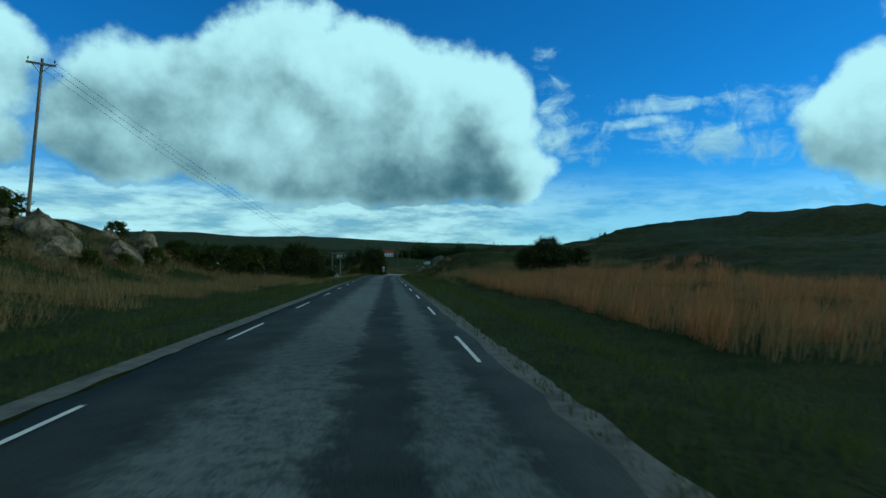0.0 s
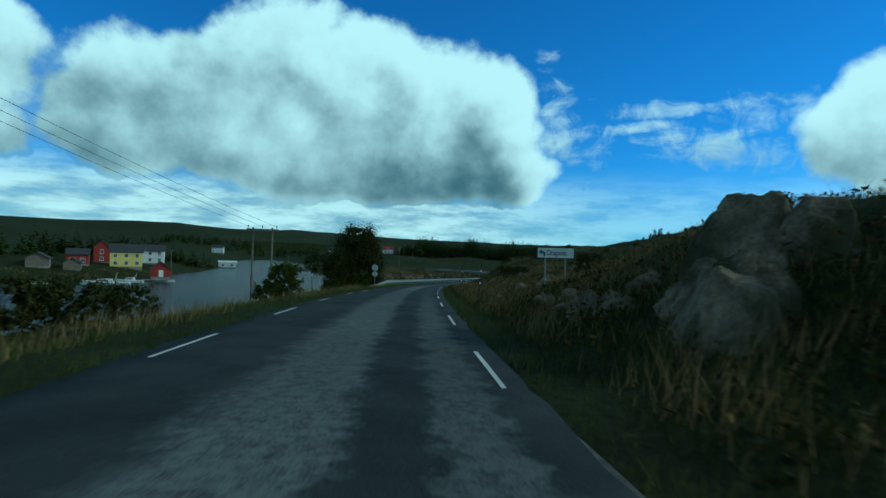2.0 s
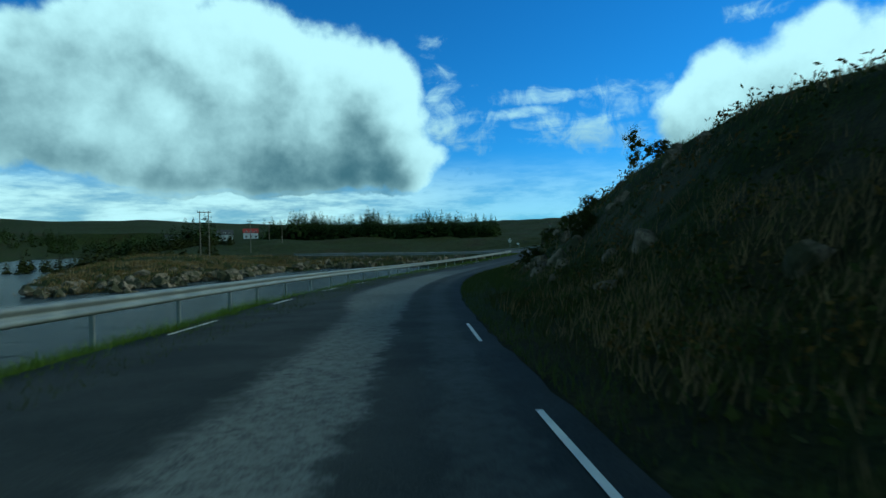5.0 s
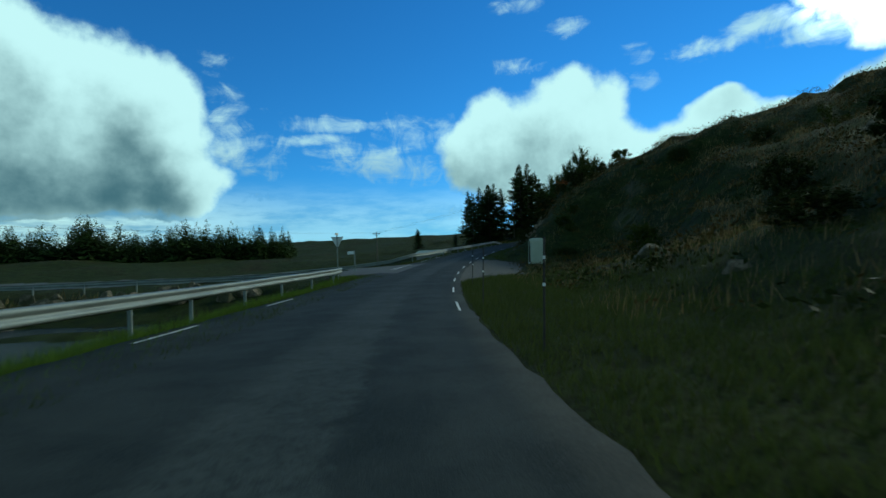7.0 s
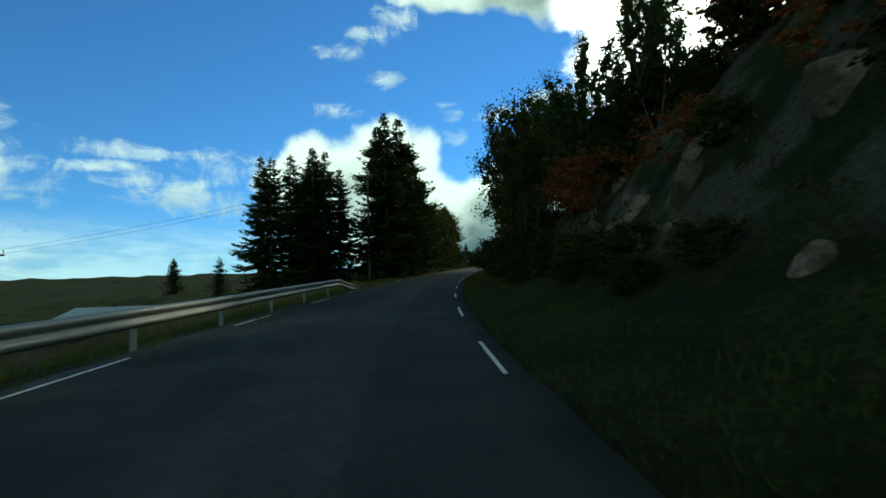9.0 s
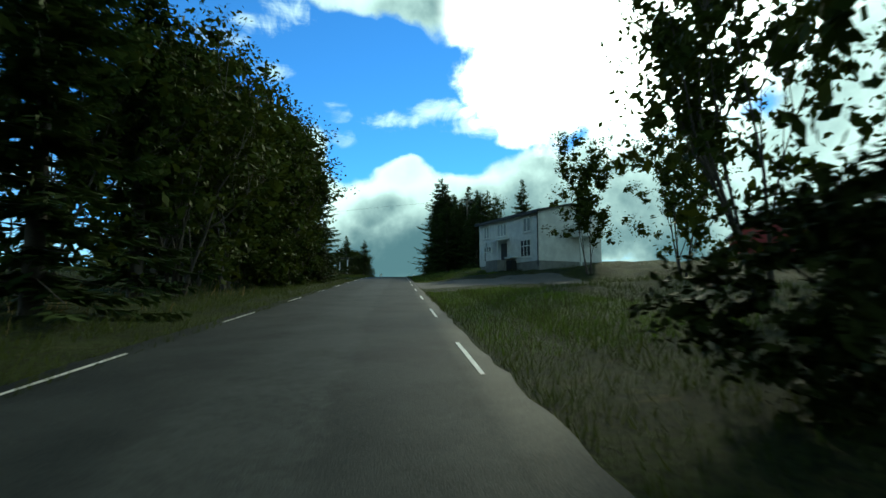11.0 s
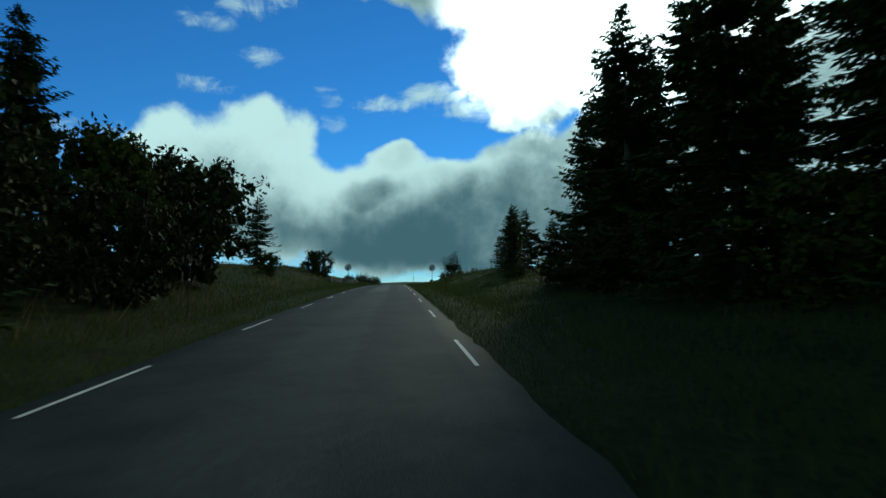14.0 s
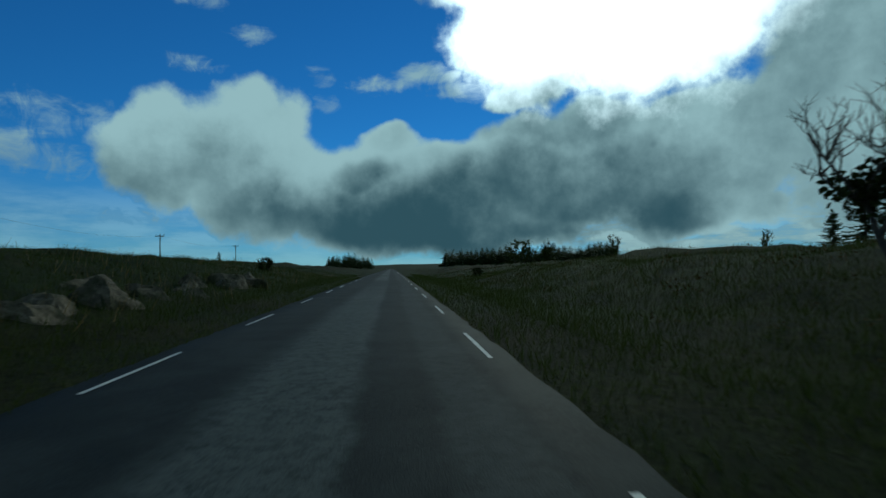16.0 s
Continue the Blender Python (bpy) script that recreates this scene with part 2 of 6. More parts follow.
def asphalt_build(g, b):
    o = obj(g)
    uv = g.node("ShaderNodeUVMap", uv_map="lane").outputs[0]
    sp = g.node("ShaderNodeSeparateXYZ")
    g.put(sp.inputs[0], uv)
    u, s = sp.outputs[0], sp.outputs[1]
    drift = g.math("MULTIPLY_ADD", g.noise(g.xyz(0.0, g.math("MULTIPLY", s, .02)), 1.0, 3), .8, -.4)
    ragged = g.math("MULTIPLY", g.math("MULTIPLY_ADD", g.noise(o, 1.6, 8, .78), 1.3, -.65), g.ramp(s, 520.0, 560.0, 1.0, .4))
    uu = g.math("ADD", u, g.math("ADD", drift, ragged))
    t1 = g.math("MULTIPLY", g.ramp(uu, -.62, -.38), g.ramp(g.math("SUBTRACT", uu, g.math("MULTIPLY", g.math("MULTIPLY", g.ramp(s, 192.0, 204.0), g.ramp(s, 244.0, 232.0)), 1.3)), 1.05, .45))
    t2 = g.math("MULTIPLY", g.ramp(g.math("ABSOLUTE", g.math("SUBTRACT", uu, -1.55)), .42, .2), g.ramp(s, 120.0, 80.0, .5, 1.6))
    t1 = g.math("MULTIPLY", t1, g.ramp(s, 520.0, 560.0, 1.0, .62))
    worn = g.math("MAXIMUM", t1, g.math("MULTIPLY", t2, .45))
    gate = g.ramp(g.noise(g.xyz(3.0, g.math("MULTIPLY", s, .035)), 1.0, 3), .36, .55, .35, 1.0)
    stretch = g.math("ADD", g.ramp(s, 262.0, 236.0), g.ramp(s, 520.0, 560.0))
    gate = g.math("MULTIPLY", gate, g.math("MULTIPLY_ADD", stretch, .8, .2))
    speck = g.noise(o, 38.0, 3, .7)
    worn = g.math("MULTIPLY", g.math("MULTIPLY", worn, gate), g.ramp(g.math("ADD", g.math("MULTIPLY", speck, .5), g.math("MULTIPLY", g.noise(o, 7.0, 6, .75), .5)), .40, .56, .15, 1.0))
    stone = g.node("ShaderNodeTexVoronoi")
    g.put(stone.inputs["Vector"], o)
    stone.inputs["Scale"].default_value = 75.0
    base = g.mix(g.ramp(g.noise(o, .7, 5, .6), .35, .65), (.014, .019, .0195), (.030, .036, .0355))
    base = g.mix(g.ramp(stone.outputs["Distance"], .0, .6, .28, 0.0), base, (.115, .125, .12))
    g.put(b.inputs["Base Color"], g.mix(g.math("MULTIPLY", worn, .9), base, (.175, .195, .185)))
    g.put(b.inputs["Roughness"], g.ramp(speck, .3, .7, .7, .9))
    b.inputs["Specular IOR Level"].default_value = .1
    bump(g, b, stone.outputs["Distance"], .5, .006)


def ground_build(g, b):
    o = obj(g)
    big, mid, fine_n = g.noise(o, .05, 5, .65), g.noise(o, .55, 6, .68), g.noise(o, 9.0, 6, .75)
    grass = g.mix(g.ramp(mid, .35, .65), (.015, .027, .005), (.042, .058, .012))
    heath = g.mix(g.ramp(mid, .3, .7), (.020, .018, .006), (.056, .043, .014))
    c = g.mix(g.ramp(big, .50, .70, 0.0, .9), grass, heath)
    straw = g.ramp(g.noise(o, 1.4, 6, .75), .56, .70, 0.0, .3)
    c = g.mix(straw, c, (.15, .115, .045))
    # nearly black wherever the fine noise, which also drives the bump, is low
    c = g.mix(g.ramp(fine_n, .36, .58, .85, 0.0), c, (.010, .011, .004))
    nz = g.node("ShaderNodeSeparateXYZ")
    g.put(nz.inputs[0], g.node("ShaderNodeNewGeometry").outputs["Normal"])
    steep = g.math("MULTIPLY", g.ramp(nz.outputs[2], .80, .62, 0.0, .6), g.ramp(g.noise(o, .5, 4), .44, .58))
    rock_c = g.mix(g.ramp(fine_n, .3, .7), (.06, .056, .045), (.17, .155, .125))
    g.put(b.inputs["Base Color"], g.mix(steep, c, rock_c))
    b.inputs["Roughness"].default_value = .95
    b.inputs["Specular IOR Level"].default_value = .1
    bump(g, b, g.math("ADD", fine_n, g.math("MULTIPLY", mid, 1.5)), .8, .16)


def rock_build(g, b):
    o = obj(g)
    n1, n2, n3 = g.noise(o, .6, 6, .65), g.noise(o, 4.5, 6, .7), g.noise(o, 30, 4, .7)
    c = g.mix(g.ramp(n2, .3, .7), (.085, .069, .050), (.28, .23, .166))
    c = g.mix(g.ramp(n1, .42, .56, 0.0, .9), c, (.040, .044, .020))
    c = g.mix(g.ramp(n3, .55, .75, 0.0, .5), c, (.06, .055, .045))
    b.inputs["Specular IOR Level"].default_value = .15
    g.put(b.inputs["Base Color"], c)
    b.inputs["Roughness"].default_value = .9
    bump(g, b, g.math("ADD", n2, g.math("MULTIPLY", n3, .4)), .7, .08)


def water_build(g, b):
    o = obj(g)
    b.inputs["Base Color"].default_value = (.012, .02, .024, 1)
    b.inputs["Roughness"].default_value = .2
    b.inputs["IOR"].default_value = 1.33
    b.inputs["Specular IOR Level"].default_value = .07
    n = g.math("ADD", g.noise(o, 1.1, 5, .65), g.math("MULTIPLY", g.noise(o, .3, 3), 1.5))
    bump(g, b, n, 1.0, .5)


def boards_build(col, pitch_m, name):
    def build(g, b):
        o = obj(g)
        n1, n2 = g.noise(o, 1.2, 5, .65), g.noise(o, 25, 4, .7)
        c = g.mix(g.ramp(n1, .35, .7), tuple(k * .78 for k in col), col)
        c = g.mix(g.ramp(n2, .55, .78, 0.0, .35), c, tuple(k * .5 for k in col))
        g.put(b.inputs["Base Color"], c)
        b.inputs["Roughness"].default_value = .75
        bump(g, b, n2, .2, .01)
    return material(name, build)


M_ASPHALT = material("worn asphalt", asphalt_build)
M_GROUND = material("heath and grass", ground_build)
M_ROCK = material("lichened rock", rock_build)
M_WATER = material("fjord water", water_build)
M_LINE = plain("road paint", (.62, .62, .58), .6, 0, .2, 1.5, 40)
M_GRAVEL = plain("gravel", (.085, .082, .07), .95, 0, .6, 4.0, 28, .9)
M_LAYBY = plain("dark trodden gravel", (.046, .044, .036), .95, 0, .55, 2.2, 30, .9)
M_STEEL = plain("galvanised steel", (.19, .215, .205), .55, .25, .22, 1.2, 30, .1)
M_GREY = plain("grey sign back", (.62, .64, .62), .5, .3, .1, 3, 40, .05)
M_WOOD = plain("weathered pole wood", (.16, .135, .105), .9, 0, .35, 2, 30, .5)
M_BARK = plain("bark", (.075, .06, .048), .95, 0, .4, 3, 25, .8)
M_SPRUCE = leaf("spruce needles", (.017, .032, .009), (.060, .088, .021), .12)
M_LEAF = leaf("green leaves", (0.0209, 0.0343, 0.0051), (0.0714, 0.0856, 0.0127), .15)
M_RUST = leaf("rust leaves", (.11, .035, .012), (.26, .095, .03), .3)
M_SHRUB = leaf("shrub leaves", (0.0143, 0.0221, 0.0048), (0.0493, 0.0542, 0.0106))
M_GRASS = leaf("verge grass", (.026, .043, .009), (.090, .108, .026), .35)
M_SEDGE = leaf("olive sedge", (.015, .020, .006), (.056, .060, .016), .25)
M_STRAW = leaf("dry straw", (0.12, 0.08, 0.036), (0.288, 0.216, 0.096), .3)
M_REED = leaf("red brown meadow grass", (.13, .048, .018), (.52, .27, .12), .35)
M_WHITE = boards_build((.80, .81, .79), .12, "white painted boards")
M_RED = boards_build((.30, .028, .022), .14, "red painted boards")
# barn's red, made darker than the other red boards to stand for shade
M_RED_SHADED = boards_build((.12, .016, .014), .14, "red barn boards in painted shade")
M_YELLOW = boards_build((.78, .68, .20), .14, "yellow painted boards")
M_ROOF = plain("dark roof tiles", (.045, .047, .052), .8, 0, .3, 2, 20, .5)
M_PANE = plain("window glass", (.05, .06, .065), .06, 0, .1, 1, 5, .0)
M_PALE_PANE = plain("pale window glass", (.30, .33, .34), .12, 0, .25, 1.5, 12, .0)
M_TRIM = plain("white trim paint", (.72, .73, .70), .6, 0, .08, 2, 30, .05)
M_PLINTH = plain("grey plinth concrete", (.22, .22, .21), .9, 0, .25, 2, 40, .4)
# shelter's inner face: the dim interior is put into this dark colour
M_SHADED_INSIDE = plain("shelter inside darkened as shade", (.06, .062, .055), .8, 0, .3, 2, 30, .2)
M_SHELL = plain("pale green plastic shell", (.37, .41, .32), .45, 0, .1, 1.5, 40, .05)
M_DARK = plain("dark rubber", (.02, .02, .02), .8, 0, .2, 3, 30, .1)
M_WIRE = plain("black cable", (.02, .02, .022), .6, 0, .1, 3, 30, .0)

# ---------- helpers for shapes ----------


def mesh_of(name, verts, faces, mat, smooth=False):
    me = bpy.data.meshes.new(name)
    me.from_pydata([tuple(v) for v in verts], [], faces)
    me.materials.append(mat)
    if smooth:
        me.polygons.foreach_set("use_smooth", [True] * len(me.polygons))
    me.update()
    return me


def part(name, bm, mat, parent=None, label=""):
    """Links a bmesh (or a ready mesh) as one object under parent."""
    if isinstance(bm, bpy.types.Mesh):
        me = bm
    else:
        me = bpy.data.meshes.new(name)
        bm.to_mesh(me)
        bm.free()
        me.materials.append(mat)
    ob = new(name, me)
    if parent is not None:
        ob.parent = parent
    if label:
        ob["label"] = label
    return ob


def thing(name, m, label, category, group="", kind=""):
    ob = new(name)
    ob.matrix_world = m
    return tagged(ob, label, category, group, kind)


def box(bm, x0, y0, z0, x1, y1, z1, bevel=0.0):
    m = Matrix.LocRotScale(((x0 + x1) / 2, (y0 + y1) / 2, (z0 + z1) / 2), None, (abs(x1 - x0), abs(y1 - y0), abs(z1 - z0)))
    got = bmesh.ops.create_cube(bm, size=1.0, matrix=m)
    if bevel:
        edges = list({e for v in got["verts"] for e in v.link_edges})
        bmesh.ops.bevel(bm, geom=edges, offset=bevel, segments=2, affect="EDGES", profile=.5)
    return bm


def boxed(*a, bevel=0.0):
    return box(bmesh.new(), *a, bevel=bevel)


def tube(bm, a, b, r0, r1, n=8, caps=True):
    a, b = Vector(a), Vector(b)
    m = Matrix.Translation((a + b) / 2) @ (b - a).to_track_quat("Z", "Y").to_matrix().to_4x4()
    bmesh.ops.create_cone(bm, cap_ends=caps, segments=n, radius1=r0, radius2=r1, depth=(b - a).length, matrix=m)
    return bm


def prism(bm, poly, axis, d0, d1):
    """Extrudes a polygon of (a, b) points: axis 'x' lays them in y, z; 'y' in x, z; 'z' in x, y."""
    def at(p, d):
        return {"x": (d, p[0], p[1]), "y": (p[0], d, p[1]), "z": (p[0], p[1], d)}[axis]
    lo, hi = [bm.verts.new(at(p, d0)) for p in poly], [bm.verts.new(at(p, d1)) for p in poly]
    n = len(poly)
    bm.faces.new(lo), bm.faces.new(hi)
    for i in range(n):
        bm.faces.new((lo[i], lo[(i + 1) % n], hi[(i + 1) % n], hi[i]))
    bmesh.ops.recalc_face_normals(bm, faces=bm.faces[:])
    return bm


# ---------- ground ----------
WATER_Z = -10.0
US = [6, 12, 25, 60, 140, 300]
LEFT = [(-80, .2, 1, 3, 4, 4, 6), (0, -.3, 0, .9, 2, 3, 5), (48, -.3, .3, 5, 4, -2, 2), (62, -.3, 0, .5, -5, -8, -2), (77, -.5, -1.2, -5, -10.5, -10.5, -4), (110, -.4, -2.2, -8, -9, -9, -3),
        (150, -.5, -3, -7.5, -8, -7, -2), (200, -.6, -3.6, -5, 1, 3, 5), (250, -.5, -2.5, -3.2, .2, 3, 5), (282, -.5, -2, -2.8, -.5, 2, 4), (291, -.1, -.2, -.4, -.3, 1, 3), (303, -.1, -.2, -.4, -.3, 1, 3),
        (314, -.5, -2, -4, -4.5, 1.5, 3),        (330, -.5, -2.2, -5.2, -4.5, 2, 4), (360, -.3, -.8, -3, -4, 1, 3), (430, .2, .5, -.5, -3, -4, -2)]
LEFT_B = [(480, .3, .6, .8, 0, -2, 0), (530, .4, 1.2, 1.8, 2.2, 2.5, 4), (566, .6, 2.7, 3, 3, 4, 6), (604, .5, 1.8, 1.9, 2.6, 4, 6), (640, .1, 1.2, 1.9, 2.8, 4.5, 6), (700, 0, .9, 1.9, 3.2, 5, 7), (1000, 0, 0, .5, 1, 4, 6)]
RIGHT = [(-80, -.5, -.6, -.4, 2, 9, 16), (30, -.6, -.6, -.3, 2.5, 9.5, 17), (68, -.2, .6, 2, 5, 11, 17), (78, .6, 3.2, 4.2, 6, 12, 18), (88, .8, 3.6, 4.6, 6.2, 10.5, 16.5), (96, .4, 2.6, 4.2, 6, 10.5, 16), (103, .1, 1.3, 3.8, 6.4, 10.5, 16), (117, .1, 2.2, 4.2, 6.8, 11, 16),
         (150, .3, 2.8, 5, 7.6, 11, 16.5), (200, .8, 6.0, 8.3, 11.4, 15.5, 20), (230, .6, 5.5, 9.6, 15.6, 21.5, 25), (262, .2, 2.6, 7.8, 17.6, 24.5, 28), (291, -.2, -.3, 7, 20.5, 27, 31), (306, -.1, .0, 8, 20.5, 27, 31),
         (318, .8, 6.2, 11.8, 22.0, 27, 30), (330, 1.2, 9.0, 13.9, 21.8, 27.5, 30), (352, 1.3, 7.6, 11, 14.5, 18, 22), (362, 1.4, 6.6, 9.5, 12, 15, 19), (376, .8, 3.2, 5.5, 9, 13, 17)]
RIGHT_B = [(400, .3, 1, 2, 5, 9, 13), (430, .2, .7, 1.4, 3, 5, 9), (445, .4, 1.1, 1.5, 2.4, 4, 8), (470, .4, 1.2, 1.7, 2, 3, 6), (520, .3, .9, 1.5, 2, 3, 5), (556, 0, 1.2, 1.9, 2.4, 4, 8), (596, 0, 1.3, 1.9, 2.4, 4, 8), (640, -.3, .3, .9, 1.8, 4, 8), (1000, 0, 0, 0, 1, 4, 8)]


def side_heights(table, s, u):
    t = np.array(table)
    cols = np.stack([np.interp(s, t[:, 0], t[:, i + 1]) for i in range(6)])
    k = np.clip(np.searchsorted(US, u) - 1, 0, 4)
    lo, hi = np.array(US)[k], np.array(US)[k + 1]
    f = np.clip((u - lo) / (hi - lo), 0, 1)
    f = f * f * (3 - 2 * f) * .5 + f * .5
    n = np.arange(len(s))
    val = cols[k, n] * (1 - f) + cols[k + 1, n] * f
    near = np.clip((u - 3.0) / 3.0, 0, 1)
    return np.where(u < 6, cols[0] * near * near - .045 * (1 - near) * (u < 4), val)


def waves(x, y, seed, size):
    r = np.random.RandomState(seed)
    z = np.zeros_like(x)
    for i in range(9):
        a, k = r.uniform(0, math.tau), math.tau / size * 1.55 ** (i * .6)
        z += np.sin(x * math.cos(a) * k + y * math.sin(a) * k + r.uniform(0, math.tau)) * .75 ** i
    return z / 2.2


def nearest_road(x, y):
    """Metres along the road and to its left for each point."""
    s, u = np.empty(len(x)), np.empty(len(x))
    for i in range(0, len(x), 4000):
        px, py = x[i:i + 4000, None], y[i:i + 4000, None]
        d = (px - RX[None, ::2]) ** 2 + (py - RY[None, ::2]) ** 2
        j = np.argmin(d, axis=1) * 2
        dx, dy = x[i:i + 4000] - RX[j], y[i:i + 4000] - RY[j]
        along = np.clip(-np.sin(hd[j]) * dx + np.cos(hd[j]) * dy, -4, 4)
        side = -np.cos(hd[j]) * dx - np.sin(hd[j]) * dy
        s[i:i + 4000] = ST[j] + along
        u[i:i + 4000] = np.sign(side) * np.sqrt(d[np.arange(len(j)), j // 2] - np.minimum(along ** 2, d[np.arange(len(j)), j // 2]))
    return s, u


def ground_su(s, u, x, y):
    au = np.abs(u)
    z = np.interp(s, ST, RZ) + np.where(u > 0, side_heights(LEFT + LEFT_B, s, au), side_heights(RIGHT + RIGHT_B, s, au))
    rough = np.clip((au - 4.5) / 18, 0, 1) * np.where((u > 0) & (s > 284) & (s < 311), np.clip(np.abs(s - 297.5) / 6.5 - 1.1, 0, 1), 1)
    z = z + rough * (waves(x, y, 3, 42) * .9 + waves(x, y, 5, 11) * .35) + np.clip((au - 4) / 4, 0, 1) * waves(x, y, 8, 3.1) * .10
    # knolls and rock shelves of the steep hill
    z = z + np.where(u < 0, np.clip((au - 8) / 8, 0, 1), 0) * np.clip((s - 215) / 30, 0, 1) * np.clip((352 - s) / 14, 0, 1) * (waves(x, y, 61, 7.0) * .60 + waves(x, y, 63, 3.6) * .30)
    # the arm of the fjord that runs inland past the bay houses
    mid = np.interp(y, [150, 170, 225, 280, 330, 540], [-42, -45, -57, -75, -90, -160])
    half = np.interp(y, [150, 170, 225, 280, 330, 540], [58, 52, 28, 17, 15, 26])
    bank = -10.8 + .16 * np.maximum(np.abs(x - mid) - half, -12)
    z = np.where((u > 9) & (y > 135) & (y < 640) & (x < 60), np.minimum(z, bank + waves(x, y, 21, 24) * .5), z)
    far = np.clip((au - 200) / 900, 0, 1)
    # the long ridge beyond the fjord
    r, a = np.hypot(x, y), np.degrees(np.arctan2(-x, y))
    lift = np.clip((r - 520) / 420, 0, 1) ** 1.5 * np.interp(a, [-24, -8, 3, 12, 60, 80], [0, 7, 14, 24, 27, 10]) * (1 + .16 * waves(x, y, 41, 260)) * (y > 250)
    return lift + z * (1 - far) + far * (3 + 16 * np.clip(waves(x, y, 11, 1400) + .45, -.3, 1.4) * np.clip(au / 1500, .4, 1.6))


def ground_at(x, y):
    x, y = np.array([x], float), np.array([y], float)
    s, u = nearest_road(x, y)
    return float(ground_su(s, u, x, y)[0])


def beside(s, u, sink=0.0):
    """A point on the ground s metres along and u metres left."""
    p = road_at(s, u)
    one = np.array([1.0])
    p.z = float(ground_su(one * s, one * u, one * p.x, one * p.y)[0]) - sink
    return p


def build_ground():
    ss = np.arange(-60, 780, 1.6)
    half = np.concatenate([np.arange(2.4, 8, .55), np.arange(8, 20, 1.0), np.arange(20, 71, 2.5)])
    uu = np.concatenate([-half[::-1], [0.0], half])
    S, U = np.meshgrid(ss, uu, indexing="ij")
    h = np.interp(S, ST, hd)
    X, Y = np.interp(S, ST, RX) - np.cos(h) * U, np.interp(S, ST, RY) - np.sin(h) * U
    Z = ground_su(S.ravel(), U.ravel(), X.ravel(), Y.ravel())
    v1 = np.stack([X.ravel(), Y.ravel(), Z], 1)
    n, m = S.shape
    i = np.arange((n - 1) * m).reshape(n - 1, m)[:, :-1].ravel()
    f1 = np.stack([i, i + 1, i + m + 1, i + m], 1)

    def axis(lo, hi):
        grow, g, d = [], 0.0, 8.0
        while g < 4600:
            d *= 1.13
            g += d
            grow.append(g)
        grow = np.array(grow)
        return np.concatenate([lo - grow[::-1], np.arange(lo, hi, 7.0), hi + grow])
    gx, gy = axis(-180, 560), axis(-80, 600)
    GX, GY = np.meshgrid(gx, gy, indexing="ij")
    x, y = GX.ravel(), GY.ravel()
    s, u = nearest_road(x, y)
    z = ground_su(s, u, x, y)
    inside = (np.abs(u) < 62) & (s > -50) & (s < 770)
    z = z - np.where(inside, 1.6, 0)
    v2 = np.stack([x, y, z], 1)
    n2, m2 = GX.shape
    i = np.arange((n2 - 1) * m2).reshape(n2 - 1, m2)[:, :-1].ravel()
    f2 = np.stack([i, i + m2, i + m2 + 1, i + 1], 1) + len(v1)
    keep = ~np.all(inside[(f2 - len(v1))] & (np.abs(u[f2 - len(v1)]) < 45), axis=1)
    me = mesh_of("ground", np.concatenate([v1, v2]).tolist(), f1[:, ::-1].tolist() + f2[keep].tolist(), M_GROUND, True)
    return tagged(new("ground", me), "rolling heath and grass ground beside the road", "ground", kind="structure")


build_ground()
bm = bmesh.new()
bmesh.ops.create_grid(bm, x_segments=8, y_segments=8, size=4500)
water = part("water", bm, M_WATER)
water.location.z = WATER_Z
tagged(water, "dark rippled fjord water", "water", kind="structure")


def wider(s):
    """How far the left edge of the road stands out where the bend is widened."""
    return float(np.interp(s, [-60, 30, 50, 80, 100, 115, 150, 190, 205, 235, 262, 285, 306, 320, 345, 400, 450, 500, 530, 570, 600], [-.25, -.25, -.18, .3, .65, .5, .9, 1.8, 2.3, 2.2, 2.1, 1.6, 1.4, 1.4, 1.1, .7, .5, .3, .12, .35, .2]))


def ribbon(name, s0, s1, u0, u1, dz, mat, step=2.0, wobble=0.0, thick=0.0, uv=False, seed=1, taper=0.0):
    """A strip that follows the road between the offsets u0 and u1."""
    ss = np.arange(s0, s1 + .01, step)
    r = np.random.RandomState(seed)
    n = max(2, int(abs(u1 - u0) / .5) + 1) if uv else 2
    us = np.linspace(u0, u1, n)
    if thick:
        d = math.copysign(.04, u0 - u1)
        us = np.concatenate([[u0 + d], us, [u1 - d]])
        n += 2
    verts, uvs, faces = [], [], []
    for s in ss:
        w0, w1 = r.uniform(-wobble, wobble), r.uniform(-wobble, wobble)
        for k, u in enumerate(us):
            uu = u + (w0 if k < n / 2 - 2 and k < (2 if thick else 1) else w1 if k >= n - (2 if thick else 1) else 0)
            if taper:
                edge = min(u0, u1, key=abs)
                uu = edge + (uu - edge) * min(1.0, .05 + max(0.0, s1 - s) / taper)
            crown = -.0036 * min(u * u, 6.8) if uv else 0
            uu += wider(s) * min(1.0, max(0.0, u / 2.12))
            p = road_at(s, uu, dz + crown - (thick if thick and k in (0, n - 1) else 0))
            verts.append(p)
            uvs.append((uu, s))
    for i in range(len(ss) - 1):
        for k in range(n - 1):
            a = i * n + k
            faces.append((a, a + n, a + n + 1, a + 1))
    me = mesh_of(name, verts, faces, mat, True)
    if uv:
        layer = me.uv_layers.new(name="lane")
        for lp in me.loops:
            layer.data[lp.index].uv = uvs[lp.vertex_index]
    me.flip_normals() if me.polygons[0].normal.z < 0 else None
    return new(name, me)


